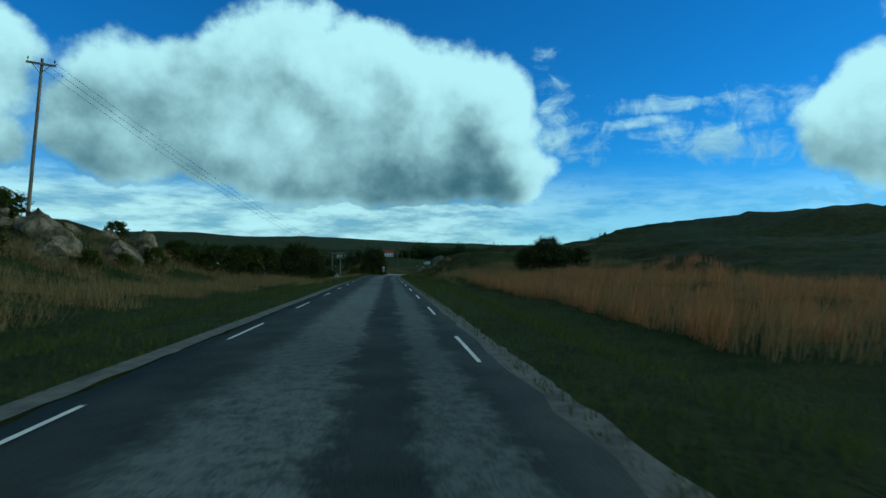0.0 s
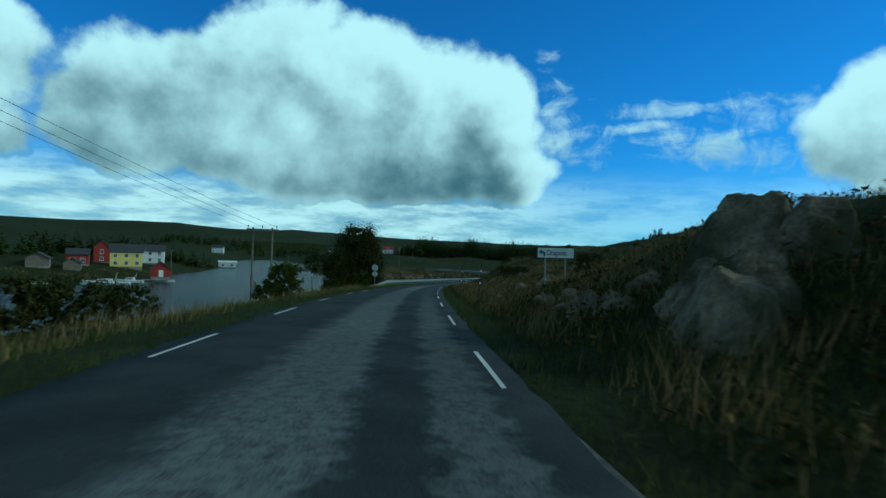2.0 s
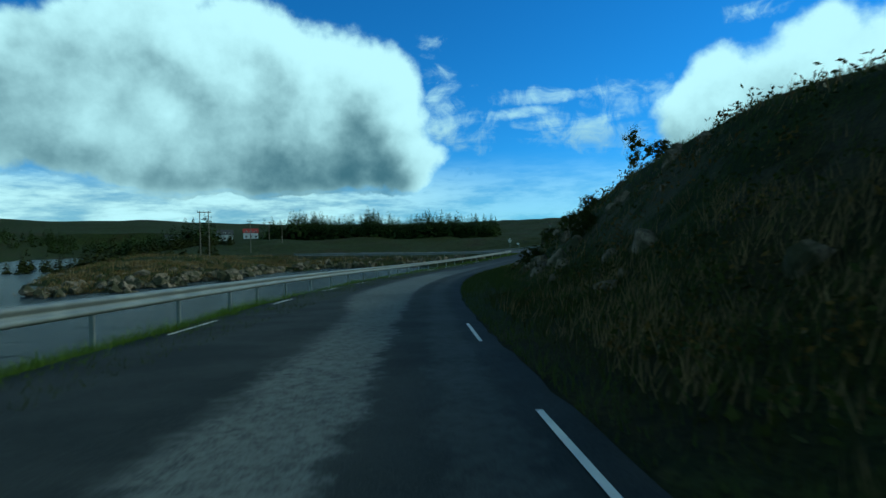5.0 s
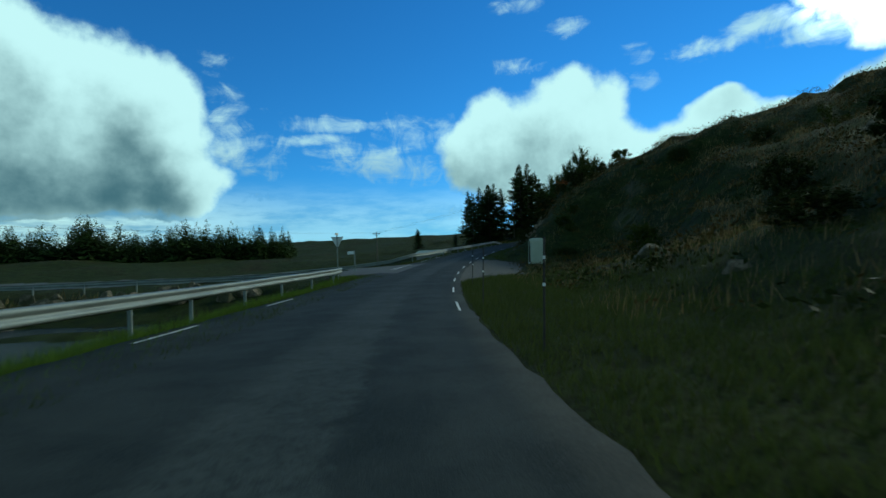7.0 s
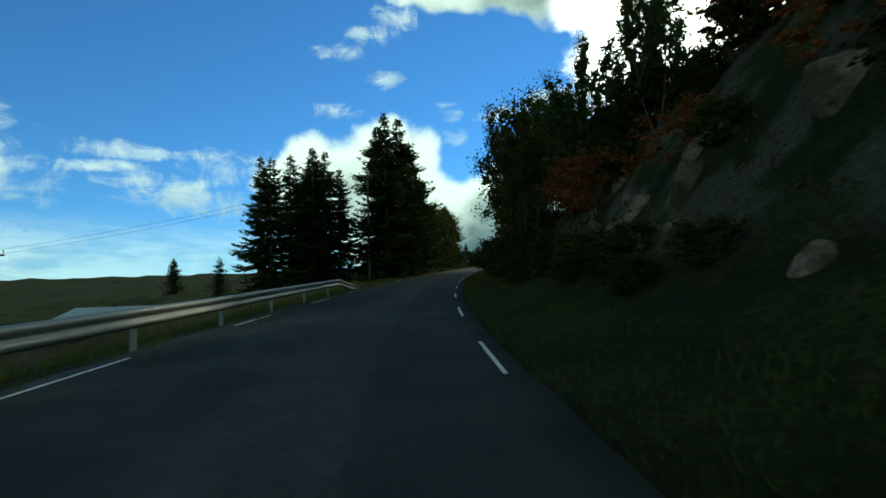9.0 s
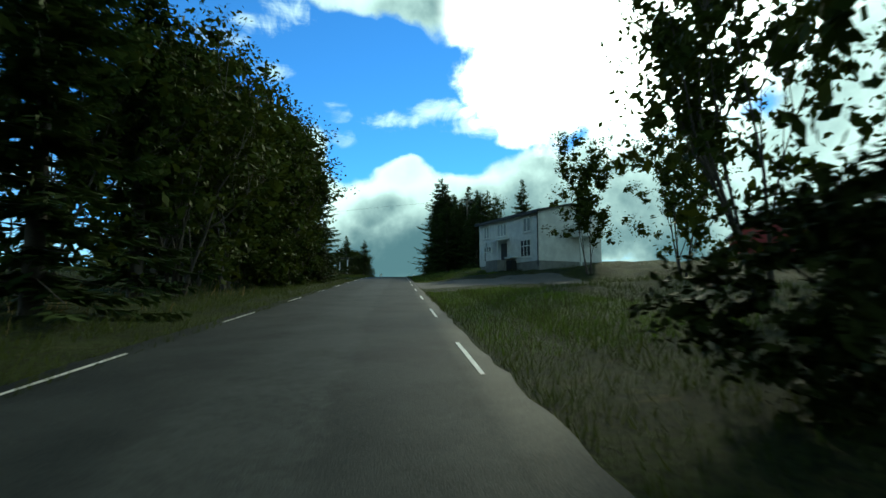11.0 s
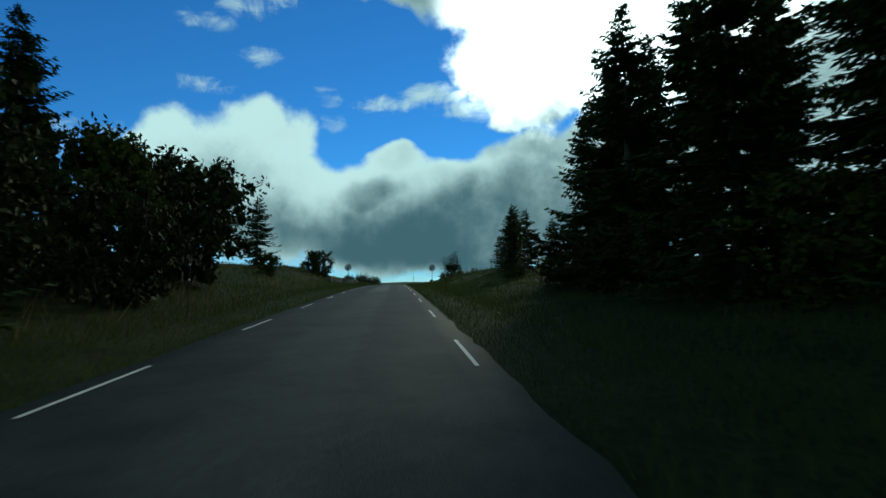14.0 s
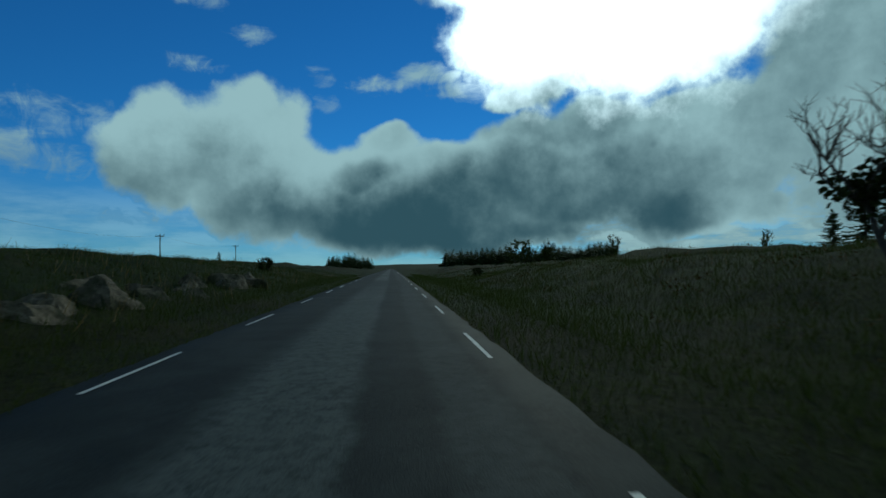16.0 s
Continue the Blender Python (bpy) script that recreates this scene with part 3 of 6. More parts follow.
road = tagged(ribbon("road", -60, 1000, 2.46, -2.42, .02, M_ASPHALT, .6, .05, .12, True), "narrow worn grey asphalt road with pale wheel tracks", "road", kind="structure")
tagged(ribbon("gravel_shoulder", -60, 78, -2.36, -2.74, -.012, M_GRAVEL, .35, .05, taper=16.0), "crumbling pale gravel road shoulder", "shoulder", kind="structure")
tagged(ribbon("gravel_shoulder", -60, 56, 2.92, 2.56, -.016, M_GRAVEL, .35, .04, seed=3, taper=20.0), "crumbling pale gravel road shoulder", "shoulder", kind="structure")


def dashes(u, marks, first, last, skip=(0, 0)):
    """Edge line dashes; marks: (number, metres) of some dashes, the others lie evenly between them."""
    k = [m[0] for m in marks]
    for n in range(int(k[0]), int(k[-1]) + 1):
        s = float(np.interp(n, k, [m[1] for m in marks]))
        if first <= s <= last and not skip[0] < s < skip[1]:
            d = ribbon("line_dash", s, s + 3.3, u + .031, u - .031, .028 - .0036 * u * u, M_LINE, .9, .008)
            d.parent = road


dashes(-2.12, [(-9, -57), (0, 7.26), (5, 43.1), (13, 98.9), (15, 112.4), (16, 118.9), (40, 287.2), (64, 460.2), (66, 474.8), (68, 489.6), (69, 496.1), (73, 526.4), (78, 562.4), (79, 569.2), (81, 583.3), (82, 590.0), (98, 702)], -60, 700, (194, 264))
dashes(2.12, [(-9, -55), (0, 9.8), (5, 45.0), (10, 79.6), (13, 100.8), (16, 119.8), (27, 207.1), (28, 214.7), (29, 224.2), (30, 232.0), (41, 315.8), (66, 494.8), (71, 531.1), (76, 567.9), (78, 582.0), (79, 588.4), (95, 702)], -60, 700, (276, 306))

# ---------- things ----------


def quads(centres, along, across, mat, name):
    """Many small leaf-shaped diamonds as one mesh."""
    c, a, w = np.asarray(centres), np.asarray(along), np.asarray(across)
    v = np.stack([c - a, c + w, c + a, c - w], 1).reshape(-1, 3)
    f = np.arange(len(v)).reshape(-1, 4)
    return mesh_of(name, v.tolist(), f.tolist(), mat)


class Wood:
    """Collects tapered round limbs into one mesh."""

    def __init__(self):
        self.v, self.f = [], []

    def limb(self, a, b, r0, r1, n=6):
        a, b = Vector(a), Vector(b)
        d = (b - a).normalized()
        x = d.orthogonal().normalized()
        y = d.cross(x)
        k = len(self.v)
        for p, r in ((a, r0), (b, r1)):
            for i in range(n):
                w = math.tau * i / n
                self.v.append(p + (x * math.cos(w) + y * math.sin(w)) * r)
        for i in range(n):
            j = (i + 1) % n
            self.f.append((k + i, k + j, k + n + j, k + n + i))

    def mesh(self, name, mat):
        return mesh_of(name, self.v, self.f, mat, True)


def limbs(bm, a, d, length, r, depth, rng, tips, spread=.6, up=.15, kids=(2, 4)):
    """A branching wooden limb; collects its twig ends in tips."""
    p, steps = Vector(a), 3
    for i in range(steps):
        q = p + d * (length / steps)
        bm.limb(p, q, r * (1 - .22 * i), r * (1 - .22 * (i + 1)), 6 if depth > 2 else 4 if depth > 1 else 3)
        if depth < 3:
            tips.append(q.copy())
        p = q
        d = (d + Vector((rng.uniform(-.2, .2), rng.uniform(-.2, .2), rng.uniform(-.1, .2)))).normalized()
        if depth > 0 and i > 0 or depth > 2:
            for _ in range(rng.randint(kids[0], kids[1]) if i == steps - 1 else 1):
                side = Vector((rng.uniform(-1, 1), rng.uniform(-1, 1), rng.uniform(-.3, .7) + up)).normalized()
                if depth > 0:
                    limbs(bm, p, (d * (1 - spread) + side * spread).normalized(), length * rng.uniform(.5, .75), r * .5, depth - 1, rng, tips, spread, up, kids)


def spruce_parts(seed, h, wide=.21, gap=.42, bare=.06):
    """Trunk and needle crown of a spruce of height h."""
    rng = random.Random(seed)
    bm = Wood()
    bm.limb((0, 0, -.4), (0, 0, h * .97), h * .017 + .03, .015, 8)
    cs, al, ac = [], [], []
    z = h * bare + .3
    lean = Vector((rng.uniform(-.02, .02), rng.uniform(-.02, .02), 0))
    while z < h * .985:
        f = 1 - z / h
        reach = h * wide * (f ** .78) * (1.0 if f < .8 else 1 - (f - .8) * 1.2)
        n = rng.randint(7, 10)
        for k in range(n):
            a = rng.uniform(0, math.tau)
            L = max(.12, reach * rng.uniform(.42, 1.25))
            out = Vector((math.cos(a), math.sin(a), 0))
            side = Vector((-math.sin(a), math.cos(a), 0))
            rise = .35 * (1 - f) - .28 * f + rng.uniform(-.1, .1)
            base = Vector((0, 0, z + rng.uniform(-.15, .15))) + lean * z
            tip = base + out * L + Vector((0, 0, rise * L))
            if L > .9 and k % 2 == 0:
                bm.limb(base, base.lerp(tip, .8), .022, .008, 3)
            m = max(2, int(L / .125))
            for j in range(m):
                q = (j + .6) / m
                sag = Vector((0, 0, -.16 * L * math.sin(q * 2.4) + .10 * L * q * q))
                p = base.lerp(tip, q) + sag
                half = .11 + .24 * (1 - q * .7) * min(1.0, L)
                for sgn in (-1, 1):
                    d = (out * .75 + side * sgn * .8 + Vector((0, 0, rng.uniform(-.45, .1)))).normalized()
                    cs.append(p + d * half * .8)
                    al.append(d * half)
                    ac.append(d.cross(Vector((rng.uniform(-.4, .4), rng.uniform(-.4, .4), 1))).normalized() * half * .30)
                if rng.random() < .6:
                    d = (out * .6 + Vector((rng.uniform(-.3, .3), rng.uniform(-.3, .3), -.6))).normalized()
                    cs.append(p + d * half * .6)
                    al.append(d * half * .8)
                    ac.append(d.cross(side + Vector((.1, .1, .2))).normalized() * half * .30)
        z += gap * (.45 + .75 * f) * rng.uniform(.75, 1.2)
    for k in range(10):
        p = Vector((rng.uniform(-.05, .05), rng.uniform(-.05, .05), h * (.94 + .006 * k)))
        cs.append(p), al.append(Vector((0, 0, .16))), ac.append(Vector((rng.uniform(-.05, .05), rng.uniform(-.05, .05), 0)))
    return bm.mesh("trunk", M_BARK), quads(cs, al, ac, M_SPRUCE, "crown")


def leafy_parts(seed, h, r, count, leaf_size=.13, stems=1, low=.3, mat=None, clumps=46, fill=0.0, depth=3):
    """Stems and leaf crown of a broadleaf tree or bush. fill: how many of the leaf clumps stand free of the limbs, down to the ground."""
    rng = random.Random(seed)
    wood, tips = Wood(), []
    for k in range(stems):
        a = rng.uniform(0, math.tau)
        off = Vector((math.cos(a), math.sin(a), 0)) * (0 if stems == 1 else r * .22)
        d = (Vector((0, 0, 1)) + off * (.0 if stems == 1 else .55 / max(r * .22, .1))).normalized()
        limbs(wood, off * .4 + Vector((0, 0, -.3)), d, h * .72, h * .016 + .025, depth, rng, tips, .55, .2, (1, 3))
    top = max(t.z for t in tips)
    wide = max(math.hypot(t.x, t.y) for t in tips)
    k = r * .9 / wide
    for v in wood.v:
        v.z *= h * .93 / top if v.z > 0 else 1
        q = k if v.z > h * .1 else max(k, .5)
        v.x, v.y = v.x * q, v.y * q
    tips = [np.array((t.x * k, t.y * k, t.z * h * .93 / top)) for t in tips if t.z * h * .93 / top > h * low]
    rs = np.random.RandomState(seed)
    free = int(clumps * fill)
    picks = [tips[i] for i in rs.choice(len(tips), min(clumps - free, len(tips)), replace=False)]
    for i in range(free):
        f = low + (.93 - low) * (i + .5) / free
        prof = r * max(.15, math.sin(math.pi * min(.97, .10 + .86 * f))) ** .75
        a = rs.uniform(0, math.tau)
        q = prof * math.sqrt(rs.uniform(.12, .95))
        picks.append(np.array((math.cos(a) * q, math.sin(a) * q, f * h)))
    per = count // len(picks)
    inner = int(per * .38)
    cs, al, ac = [], [], []
    for c in picks:
        size = rs.uniform(.12, .20) * min(r, h * .5)
        q = rs.normal(0, 1, (per, 3))
        q *= (rs.uniform(0, 1, (per, 1)) ** .45) / np.linalg.norm(q, axis=1)[:, None]
        p = c + q * size * np.array([1.25, 1.25, 1.1])
        p[:inner] = (c + (p[:inner] - c) * .5) * np.array([.86, .86, .95])
        p[:, 2] = np.clip(p[:, 2], .05, h * 1.04)
        d = rs.normal(0, 1, (per, 3))
        d /= np.linalg.norm(d, axis=1)[:, None]
        e = np.cross(d, rs.normal(0, 1, (per, 3)))
        e /= np.linalg.norm(e, axis=1)[:, None] + 1e-6
        s = leaf_size * rs.uniform(.6, 1.3, (per, 1))
        s[:inner] *= 2.0
        cs.append(p), al.append(d * s), ac.append(e * s * .55)
    crown = quads(np.concatenate(cs), np.concatenate(al), np.concatenate(ac), mat or M_LEAF, "crown")
    return wood.mesh("trunk", M_BARK), crown


SPRUCES = [spruce_parts(11, 12, .24, .48), spruce_parts(12, 12, .29, .48), spruce_parts(13, 12, .20, .5), spruce_parts(14, 12, .31, .56, .02)]
BIRCHES = [leafy_parts(21, 12, 3.6, 6000, .094, 3, .16, clumps=150, fill=.3), leafy_parts(22, 12, 3.0, 5200, .094, 2, .2, clumps=130, fill=.25), leafy_parts(23, 12, 4.2, 6800, .098, 4, .08, clumps=190, fill=.45)]
BUSHES = [leafy_parts(31, 4, 2.4, 5600, .088, 3, .02, M_SHRUB, 130, .75, 1), leafy_parts(32, 4, 3.0, 6400, .088, 4, .02, M_SHRUB, 150, .75, 1), leafy_parts(33, 4, 1.9, 5000, .088, 3, .03, M_LEAF, 110, .75, 1)]
ALDERS = [leafy_parts(35, 8, 4.0, 23000, .085, 4, .03, M_SHRUB, 440, .78, 3), leafy_parts(36, 8, 3.4, 19000, .085, 3, .03, M_SHRUB, 380, .78, 3)]
RUSTY = [leafy_parts(41, 4, 2.6, 2400, .085, 3, .03, M_RUST, 110, .7, 1)]
PINES = [leafy_parts(51, 12, 3.4, 9000, .07, 3, .34, M_SPRUCE, 150), leafy_parts(52, 12, 2.9, 8000, .07, 2, .38, M_SPRUCE, 130)]
SPARSE = [leafy_parts(61, 6, 2.0, 1200, .08, 3, .3, M_LEAF, 40)]
LABELS = {"spruce_tree": ("dark green spruce with drooping layered branches", "tree"), "birch_tree": ("tall leafy birch with several dark stems", "tree"),
          "bush": ("dense dark green leafy bush on the verge", "bush"), "rust_bush": ("rust coloured autumn bush above the rock", "bush"),
          "pine_tree": ("tall dark pine with bare lower trunk", "tree"), "alder_tree": ("large dense leafy tree reaching down to the grass", "tree"), "sapling": ("slender sparse young tree on the heath", "tree")}
plants = random.Random(77)


def plant(kind, pool, base_h, s, u, h, wide=1.0, v=None, sink=.1, at=None):
    p = at if at is not None else beside(s, u)
    tr, cr = pool[plants.randrange(len(pool)) if v is None else v % len(pool)]
    k = h / base_h
    m = Matrix.Translation((p.x, p.y, p.z - sink)) @ Matrix.Rotation(plants.uniform(0, math.tau), 4, "Z") @ Matrix.Diagonal((k * wide, k * wide, k, 1))
    ob = thing(kind, m, LABELS[kind][0], LABELS[kind][1], kind.replace("_", " ") + "s along the road")
    part("trunk", tr, None, ob)
    part("crown", cr, None, ob)
    return ob


def spruce(s, u, h, wide=1.0, v=None):
    return plant("spruce_tree", SPRUCES, 12, s, u, h, wide, v)


def birch(s, u, h, wide=1.0, v=None):
    return plant("birch_tree", BIRCHES, 12, s, u, h, wide, v)


def bush(s, u, h, wide=1.0, v=None):
    return plant("bush", BUSHES, 4, s, u, h, wide, v)


def alder(s, u, h, wide=1.0, v=None):
    return plant("alder_tree", ALDERS, 8, s, u, h, wide, v)


def pine(s, u, h, wide=1.0, v=None):
    return plant("pine_tree", PINES, 12, s, u, h, wide, v)


# trees and bushes, by their place along the road
for s, u, h in [(47, 14, 2.0), (51, 13, 2.2), (56, 13, 2.6), (75, 9.6, 3.0), (78, 9.8, 2.4), (63, 10.6, 2.6), (30, 27, 3), (38, 24, 2.6), (24, 30, 3)]:
    bush(s, u, h, plants.uniform(.9, 1.3))
for s, u, h, w in [(86, 9, 1.8, 1.3), (91, 10.5, 2.2, 1.2), (97, 12, 2.2, 1.0), (109, 8.2, 3.0, 1.1), (112, 10, 2.4, 1.2), (127.5, 9.4, 1.6, 1.4), (140, 9, 3.2, 1.2),
                   (148, 10, 1.2, 1.3), (100, -17, 2.2, 1.2), (112, -13, 1.6, 1.3), (104, -26, 2, 1.4), (92, -14, 1.6, 1.5)]:
    bush(s, u, h, w)
alder(136.5, 8.0, 8.9, .80, 0), alder(138.5, 7.0, 6.4, .72, 1), alder(133.5, 9.8, 6.0, .72, 1), bush(134, 7.4, 2.6, 1.1), bush(130, 9.2, 2.2, 1.4), bush(127, 10.6, 1.6, 1.5), alder(57, 13.4, 3.7, 1.1, 0), alder(53, 15, 2.6, 1.3, 1), alder(60.5, 12.2, 4.1, .95, 1), alder(49, 17, 2.0, 1.4, 0), alder(57, -15.8, 2.9, 1.3, 1), bush(53.5, -17.5, 2.4, 1.4), alder(68.6, 8.8, 4.7, .95, 0), alder(65.5, 10, 4.9, .9, 1), alder(72, 9.8, 4.0, 1.0, 1), alder(70, 12.5, 4.2, .95, 0), bush(75, 12.5, 2.6, 1.1), bush(72, 8, 2.2, 1.2)
# hillside by the water
for s, u, h in [(222, -8.5, .9), (226, -10, 1.1), (231, -9, 1.0), (236, -9.5, 1.2), (241, -9.5, 1.2), (232, -16.5, 1.8), (238, -15, 1.6), (245, -12, 2), (252, -14, 1.8),
                (206, -12, 1.0), (213, -10, 1.0), (258, -18, 2.2), (264, -22, 2.4), (272, -20, 2.6), (280, -19, 2.4), (288, -14, 2.2), (205, -8, 1.3), (212, -6.5, 1.2)]:
    bush(s, u, h, plants.uniform(1, 1.4))
plant("sapling", SPARSE, 6, 216, -13.5, 4.4, 1.0, 0), plant("sapling", SPARSE, 6, 333, -14, 4.2, 1.0, 0), plant("sapling", SPARSE, 6, 290, -27, 3, 1, 0)
for s, u, h in [(300, -33, 1.4), (306, -29, 1.4), (312, -23, 1.6), (318, -20, .7), (322, -22, .8), (336, -19, 2.4), (341, -17, 2.6)]:
    bush(s, u, h, 1.4)
for s, u, h in [(346, -10.5, 7.5), (350, -8, 8.5), (350, -12.4, 8.5), (353, -10, 8.5)]:
    pine(s, u, h)
# the wooded rise
for s, u, h, v in [(369, 14, 11.5, 3), (371.5, 16, 12.5, 0), (374, 12, 13, 1), (376, 15, 13.5, 0), (379, 12.5, 14, 1), (382, 15, 14.5, 1), (384, 12.5, 13, 0), (366, 17, 3.6, 3), (357, 19, 2.2, 3), (379.5, 6.2, 17.5, 1), (413, 52, 7, 3), (416, 54, 7, 3),
                   (383.5, 5.6, 18, 1), (386, 8.6, 18, 1), (389, 5.2, 16.5, 3), (394, 5.8, 15, 1), (399, 5.6, 14, 3), (403, 8, 13, 1), (409, 7, 12, 0), (416, 8, 13, 2), (381, 16, 11, 3)]:
    spruce(s, u, h, plants.uniform(.95, 1.2), v)
for s, u, h in [(359, -6.6, 11), (362, -9, 10), (364, -6.4, 12.5), (368, -9, 12), (371, -7, 13), (374, -9, 14), (378, -7, 13), (383, -8, 13), (388, -7.5, 12.5), (394, -9, 12), (400, -7.5, 12), (407, -9, 11),
                (353, -12.5, 7)]:
    birch(s, u, h, plants.uniform(.8, 1.1))
for s, u, h in [(356, -5.2, 2.2), (360, -5.0, 2.4), (366, -5.2, 2.6), (373, -5.0, 2.4), (381, -5.2, 2.5), (390, -5.4, 2.2), (400, -5.3, 2.2), (352, -5.8, 2)]:
    bush(s, u, h, 1.3)
for s, u, h in [(339, -8.5, 1.8), (345, -8, 2.4), (333, -9, 2), (349, -8.2, 2.6), (339, -11, 2.4)]:
    plant("rust_bush", RUSTY, 4, s, u, h, 1.3)
for s, u, h in [(424, 7.2, 13), (429, 8.5, 14), (434, 7, 13.5), (438, 9.5, 13), (421, 10, 13)]:
    birch(s, u, h, 1.15)
for s, u, h, v in [(441, 7.4, 13.5, 1), (445, 8.6, 13, 0), (448.5, 7.2, 11.5, 1), (436, 11.5, 14, 0), (430, 12, 14, 2)]:
    spruce(s, u, h, 1.15, v)
for s, u, h in [(426, 5.6, 3), (431, 5.4, 3.4), (436, 5.5, 3), (440, 5.5, 2.6), (453, 6.2, 1.2), (458, 7, 1.2), (464, 6.5, 1.1), (469, 8, 1.2), (487, 6.5, 1.6), (492, 7, 1.8), (497, 6.5, 1.8), (473.5, 6.2, 1.5), (476.5, 5.6, 1.3)]:
    bush(s, u, h, 1.25)
birch(467, 9.8, 5.0, .9, 1), birch(493, -9, 13, .9, 1), birch(497.5, -9.6, 13, .9, 1), birch(501, -11, 12.5, 1.0, 0), birch(433, -14.5, 11, 1.3), birch(429, -19, 11, 1.2)
for s, u, h, v in [(475.5, -9.6, 11, 0), (472, -12.4, 10.5, 0), (474.5, -14.2, 11.5, 2), (469, -14.2, 8.5, 0), (470, -7.8, 9.8, 1), (472.6, -9.2, 9.6, 3), (462.6, -10.8, 8.2, 3), (465.5, -11.8, 10, 3), (468.5, -10.8, 7.5, 3), (481, -7.2, 11.5, 1), (478, -8.4, 13.5, 1), (482, -8.2, 15.5, 3), (486, -10.5, 13, 0), (483, -12.5, 13.5, 1), (477, -13, 12, 0), (473, -19, 13, 2), (489, -12, 12, 0)]:
    spruce(s, u, h, 1.15, v)
for s, u, h in [(491, -11, 13), (494, -13.5, 13), (495.5, -10, 13.5), (499, -12, 12), (500, -16, 12), (503, -12.5, 11), (486, -17, 13), (506, -14, 11)]:
    pine(s, u, h, 1.1)
for s, u, h, v in [(511, 6.0, 7.9, 3), (512, 17, 5, 3), (495, 15, 5.6, 2), (500, 9, 4, 3), (516, -9, 9, 3), (512.5, -11, 10, 3), (518, -11.5, 8.5, 0), (522, 10.8, 9, 1), (544, 12.2, 6, 3), (524, -10, 11, 1),
                   (527, -12.5, 11, 0), (521, -14, 12, 2), (518.5, -17, 12, 1), (531, -11, 9, 0), (543, -9.5, 5.5, 3), (546, -10.5, 5, 0)]:
    spruce(s, u, h, 1.05, v)
spruce(335.2, -18.8, 2.3, 1.0, 3)
for s, u, h in [(512, 7, 4.5), (516, 8, 4.5), (520, 6.8, 3.6), (525, 9.5, 6), (529, 8.4, 6), (533, 10, 6.2), (527, 11.5, 6.2)]:
    bush(s, u, h, .85)
bush(539, -8.8, 1.3, 1.2), bush(548, 9, 2, 1.3)
for s, u, h, v in [(561, 21, 8.5, 1), (559.5, 12.6, 7.4, 3), (566.5, -14.6, 8.3, 3), (560, -14.8, 7.2, 3), (554, -15.8, 5.4, 3), (551, -17, 6.4, 1), (537.5, -15.2, 10, 3), (571, -15.5, 6.4, 1), (575, -16.6, 6.6, 3), (579, -15.6, 5.0, 3), (597, -20.5, 3.2, 3), (601, -22.5, 2.4, 1), (565.8, -25.6, 9.3, 1)]:
    spruce(s, u, h, 1.2, v)
birch(549, -20, 4.2, .7, 1), birch(536, 21.5, 7.2, .8, 1), bush(573, 8.4, 3.5, .8, 1), bush(575, 9.2, 3.2, .8, 0), bush(590, 13, 1.6, 1.2), plant("sapling", SPARSE, 6, 590, -18.5, 4.4, 1.1, 0), bush(594, -19.5, 1.8, 1.2), birch(640, -16, 4.5, 1.5), birch(648, -22, 3.6, 1.4)
birch(705, -55, 7.5, 1), birch(697, -89, 7, 1), spruce(681, 31, 2.6), bush(620, 9, 1.2), bush(628, -9, 1)


def bare_tree(s, u, h):
    p = beside(s, u)
    rng = random.Random(5)
    ob = thing("bare_tree", Matrix.Translation(p), "gnarled half-dead tree with bare twigs and sparse leaves", "tree")
    bm, tips = Wood(), []
    for k in range(3):
        limbs(bm, (0, 0, -.3), Vector((rng.uniform(-.5, .5), rng.uniform(-.5, .5), 1)).normalized(), h * .6, .11, 4, rng, tips, .6, .25, (2, 3))
    part("trunk", bm.mesh("trunk", M_BARK), None, ob)
    rs = np.random.RandomState(9)
    low = [t for t in tips if t.z < h * .62 and t.z > .4]
    c = np.array([low[i] for i in rs.randint(0, len(low), 1500)]) + rs.normal(0, .14, (1500, 3))
    d = rs.normal(0, 1, (1500, 3))
    d /= np.linalg.norm(d, axis=1)[:, None]
    e = np.cross(d, rs.normal(0, 1, (1500, 3)))
    e /= np.linalg.norm(e, axis=1)[:, None]
    part("foliage", quads(c, d * .085, e * .05, M_SHRUB, "foliage"), None, ob)


bare_tree(583.8, -8.9, 3.1)
for s, u, h, v in [(526.5, -10.4, 9.5, 1), (524, -13, 11.5, 3), (515.5, -12.8, 10, 1)]:
    spruce(s, u, h, 1.2, v)
for s, u, h in [(519, -9.6, 2.6), (523, -8.8, 2.4), (528, -9.2, 2.6), (514, -9.4, 3.0)]:
    bush(s, u, h, 1.4)
alder(60.3, -18.8, 4.3, 1.0, 0), bush(57.5, -20.5, 3.0, 1.4)
for s, u, h in [(262, -15.5, 2.0), (266, -17.5, 2.4), (270, -19, 2.6), (259, -13.8, 1.8), (274, -21, 2.6), (256, -12.6, 1.6)]:
    bush(s, u, h, 1.3)
for s, u, h in [(426, 9.5, 14), (431, 6.6, 12), (435, 9, 14), (440, 11.5, 13), (423, 6.8, 12), (418, 7.5, 12), (413, 9.5, 12)]:
    birch(s, u, h, 1.2, 2)
for s, u, h, v in [(443, 11, 14, 1), (438, 7.2, 13, 0), (447, 10.5, 12, 1), (433, 12, 15, 1), (451.5, 7.8, 12, 1), (450, 10, 13.5, 0), (444, 7.4, 13, 1)]:
    spruce(s, u, h, 1.3, v)
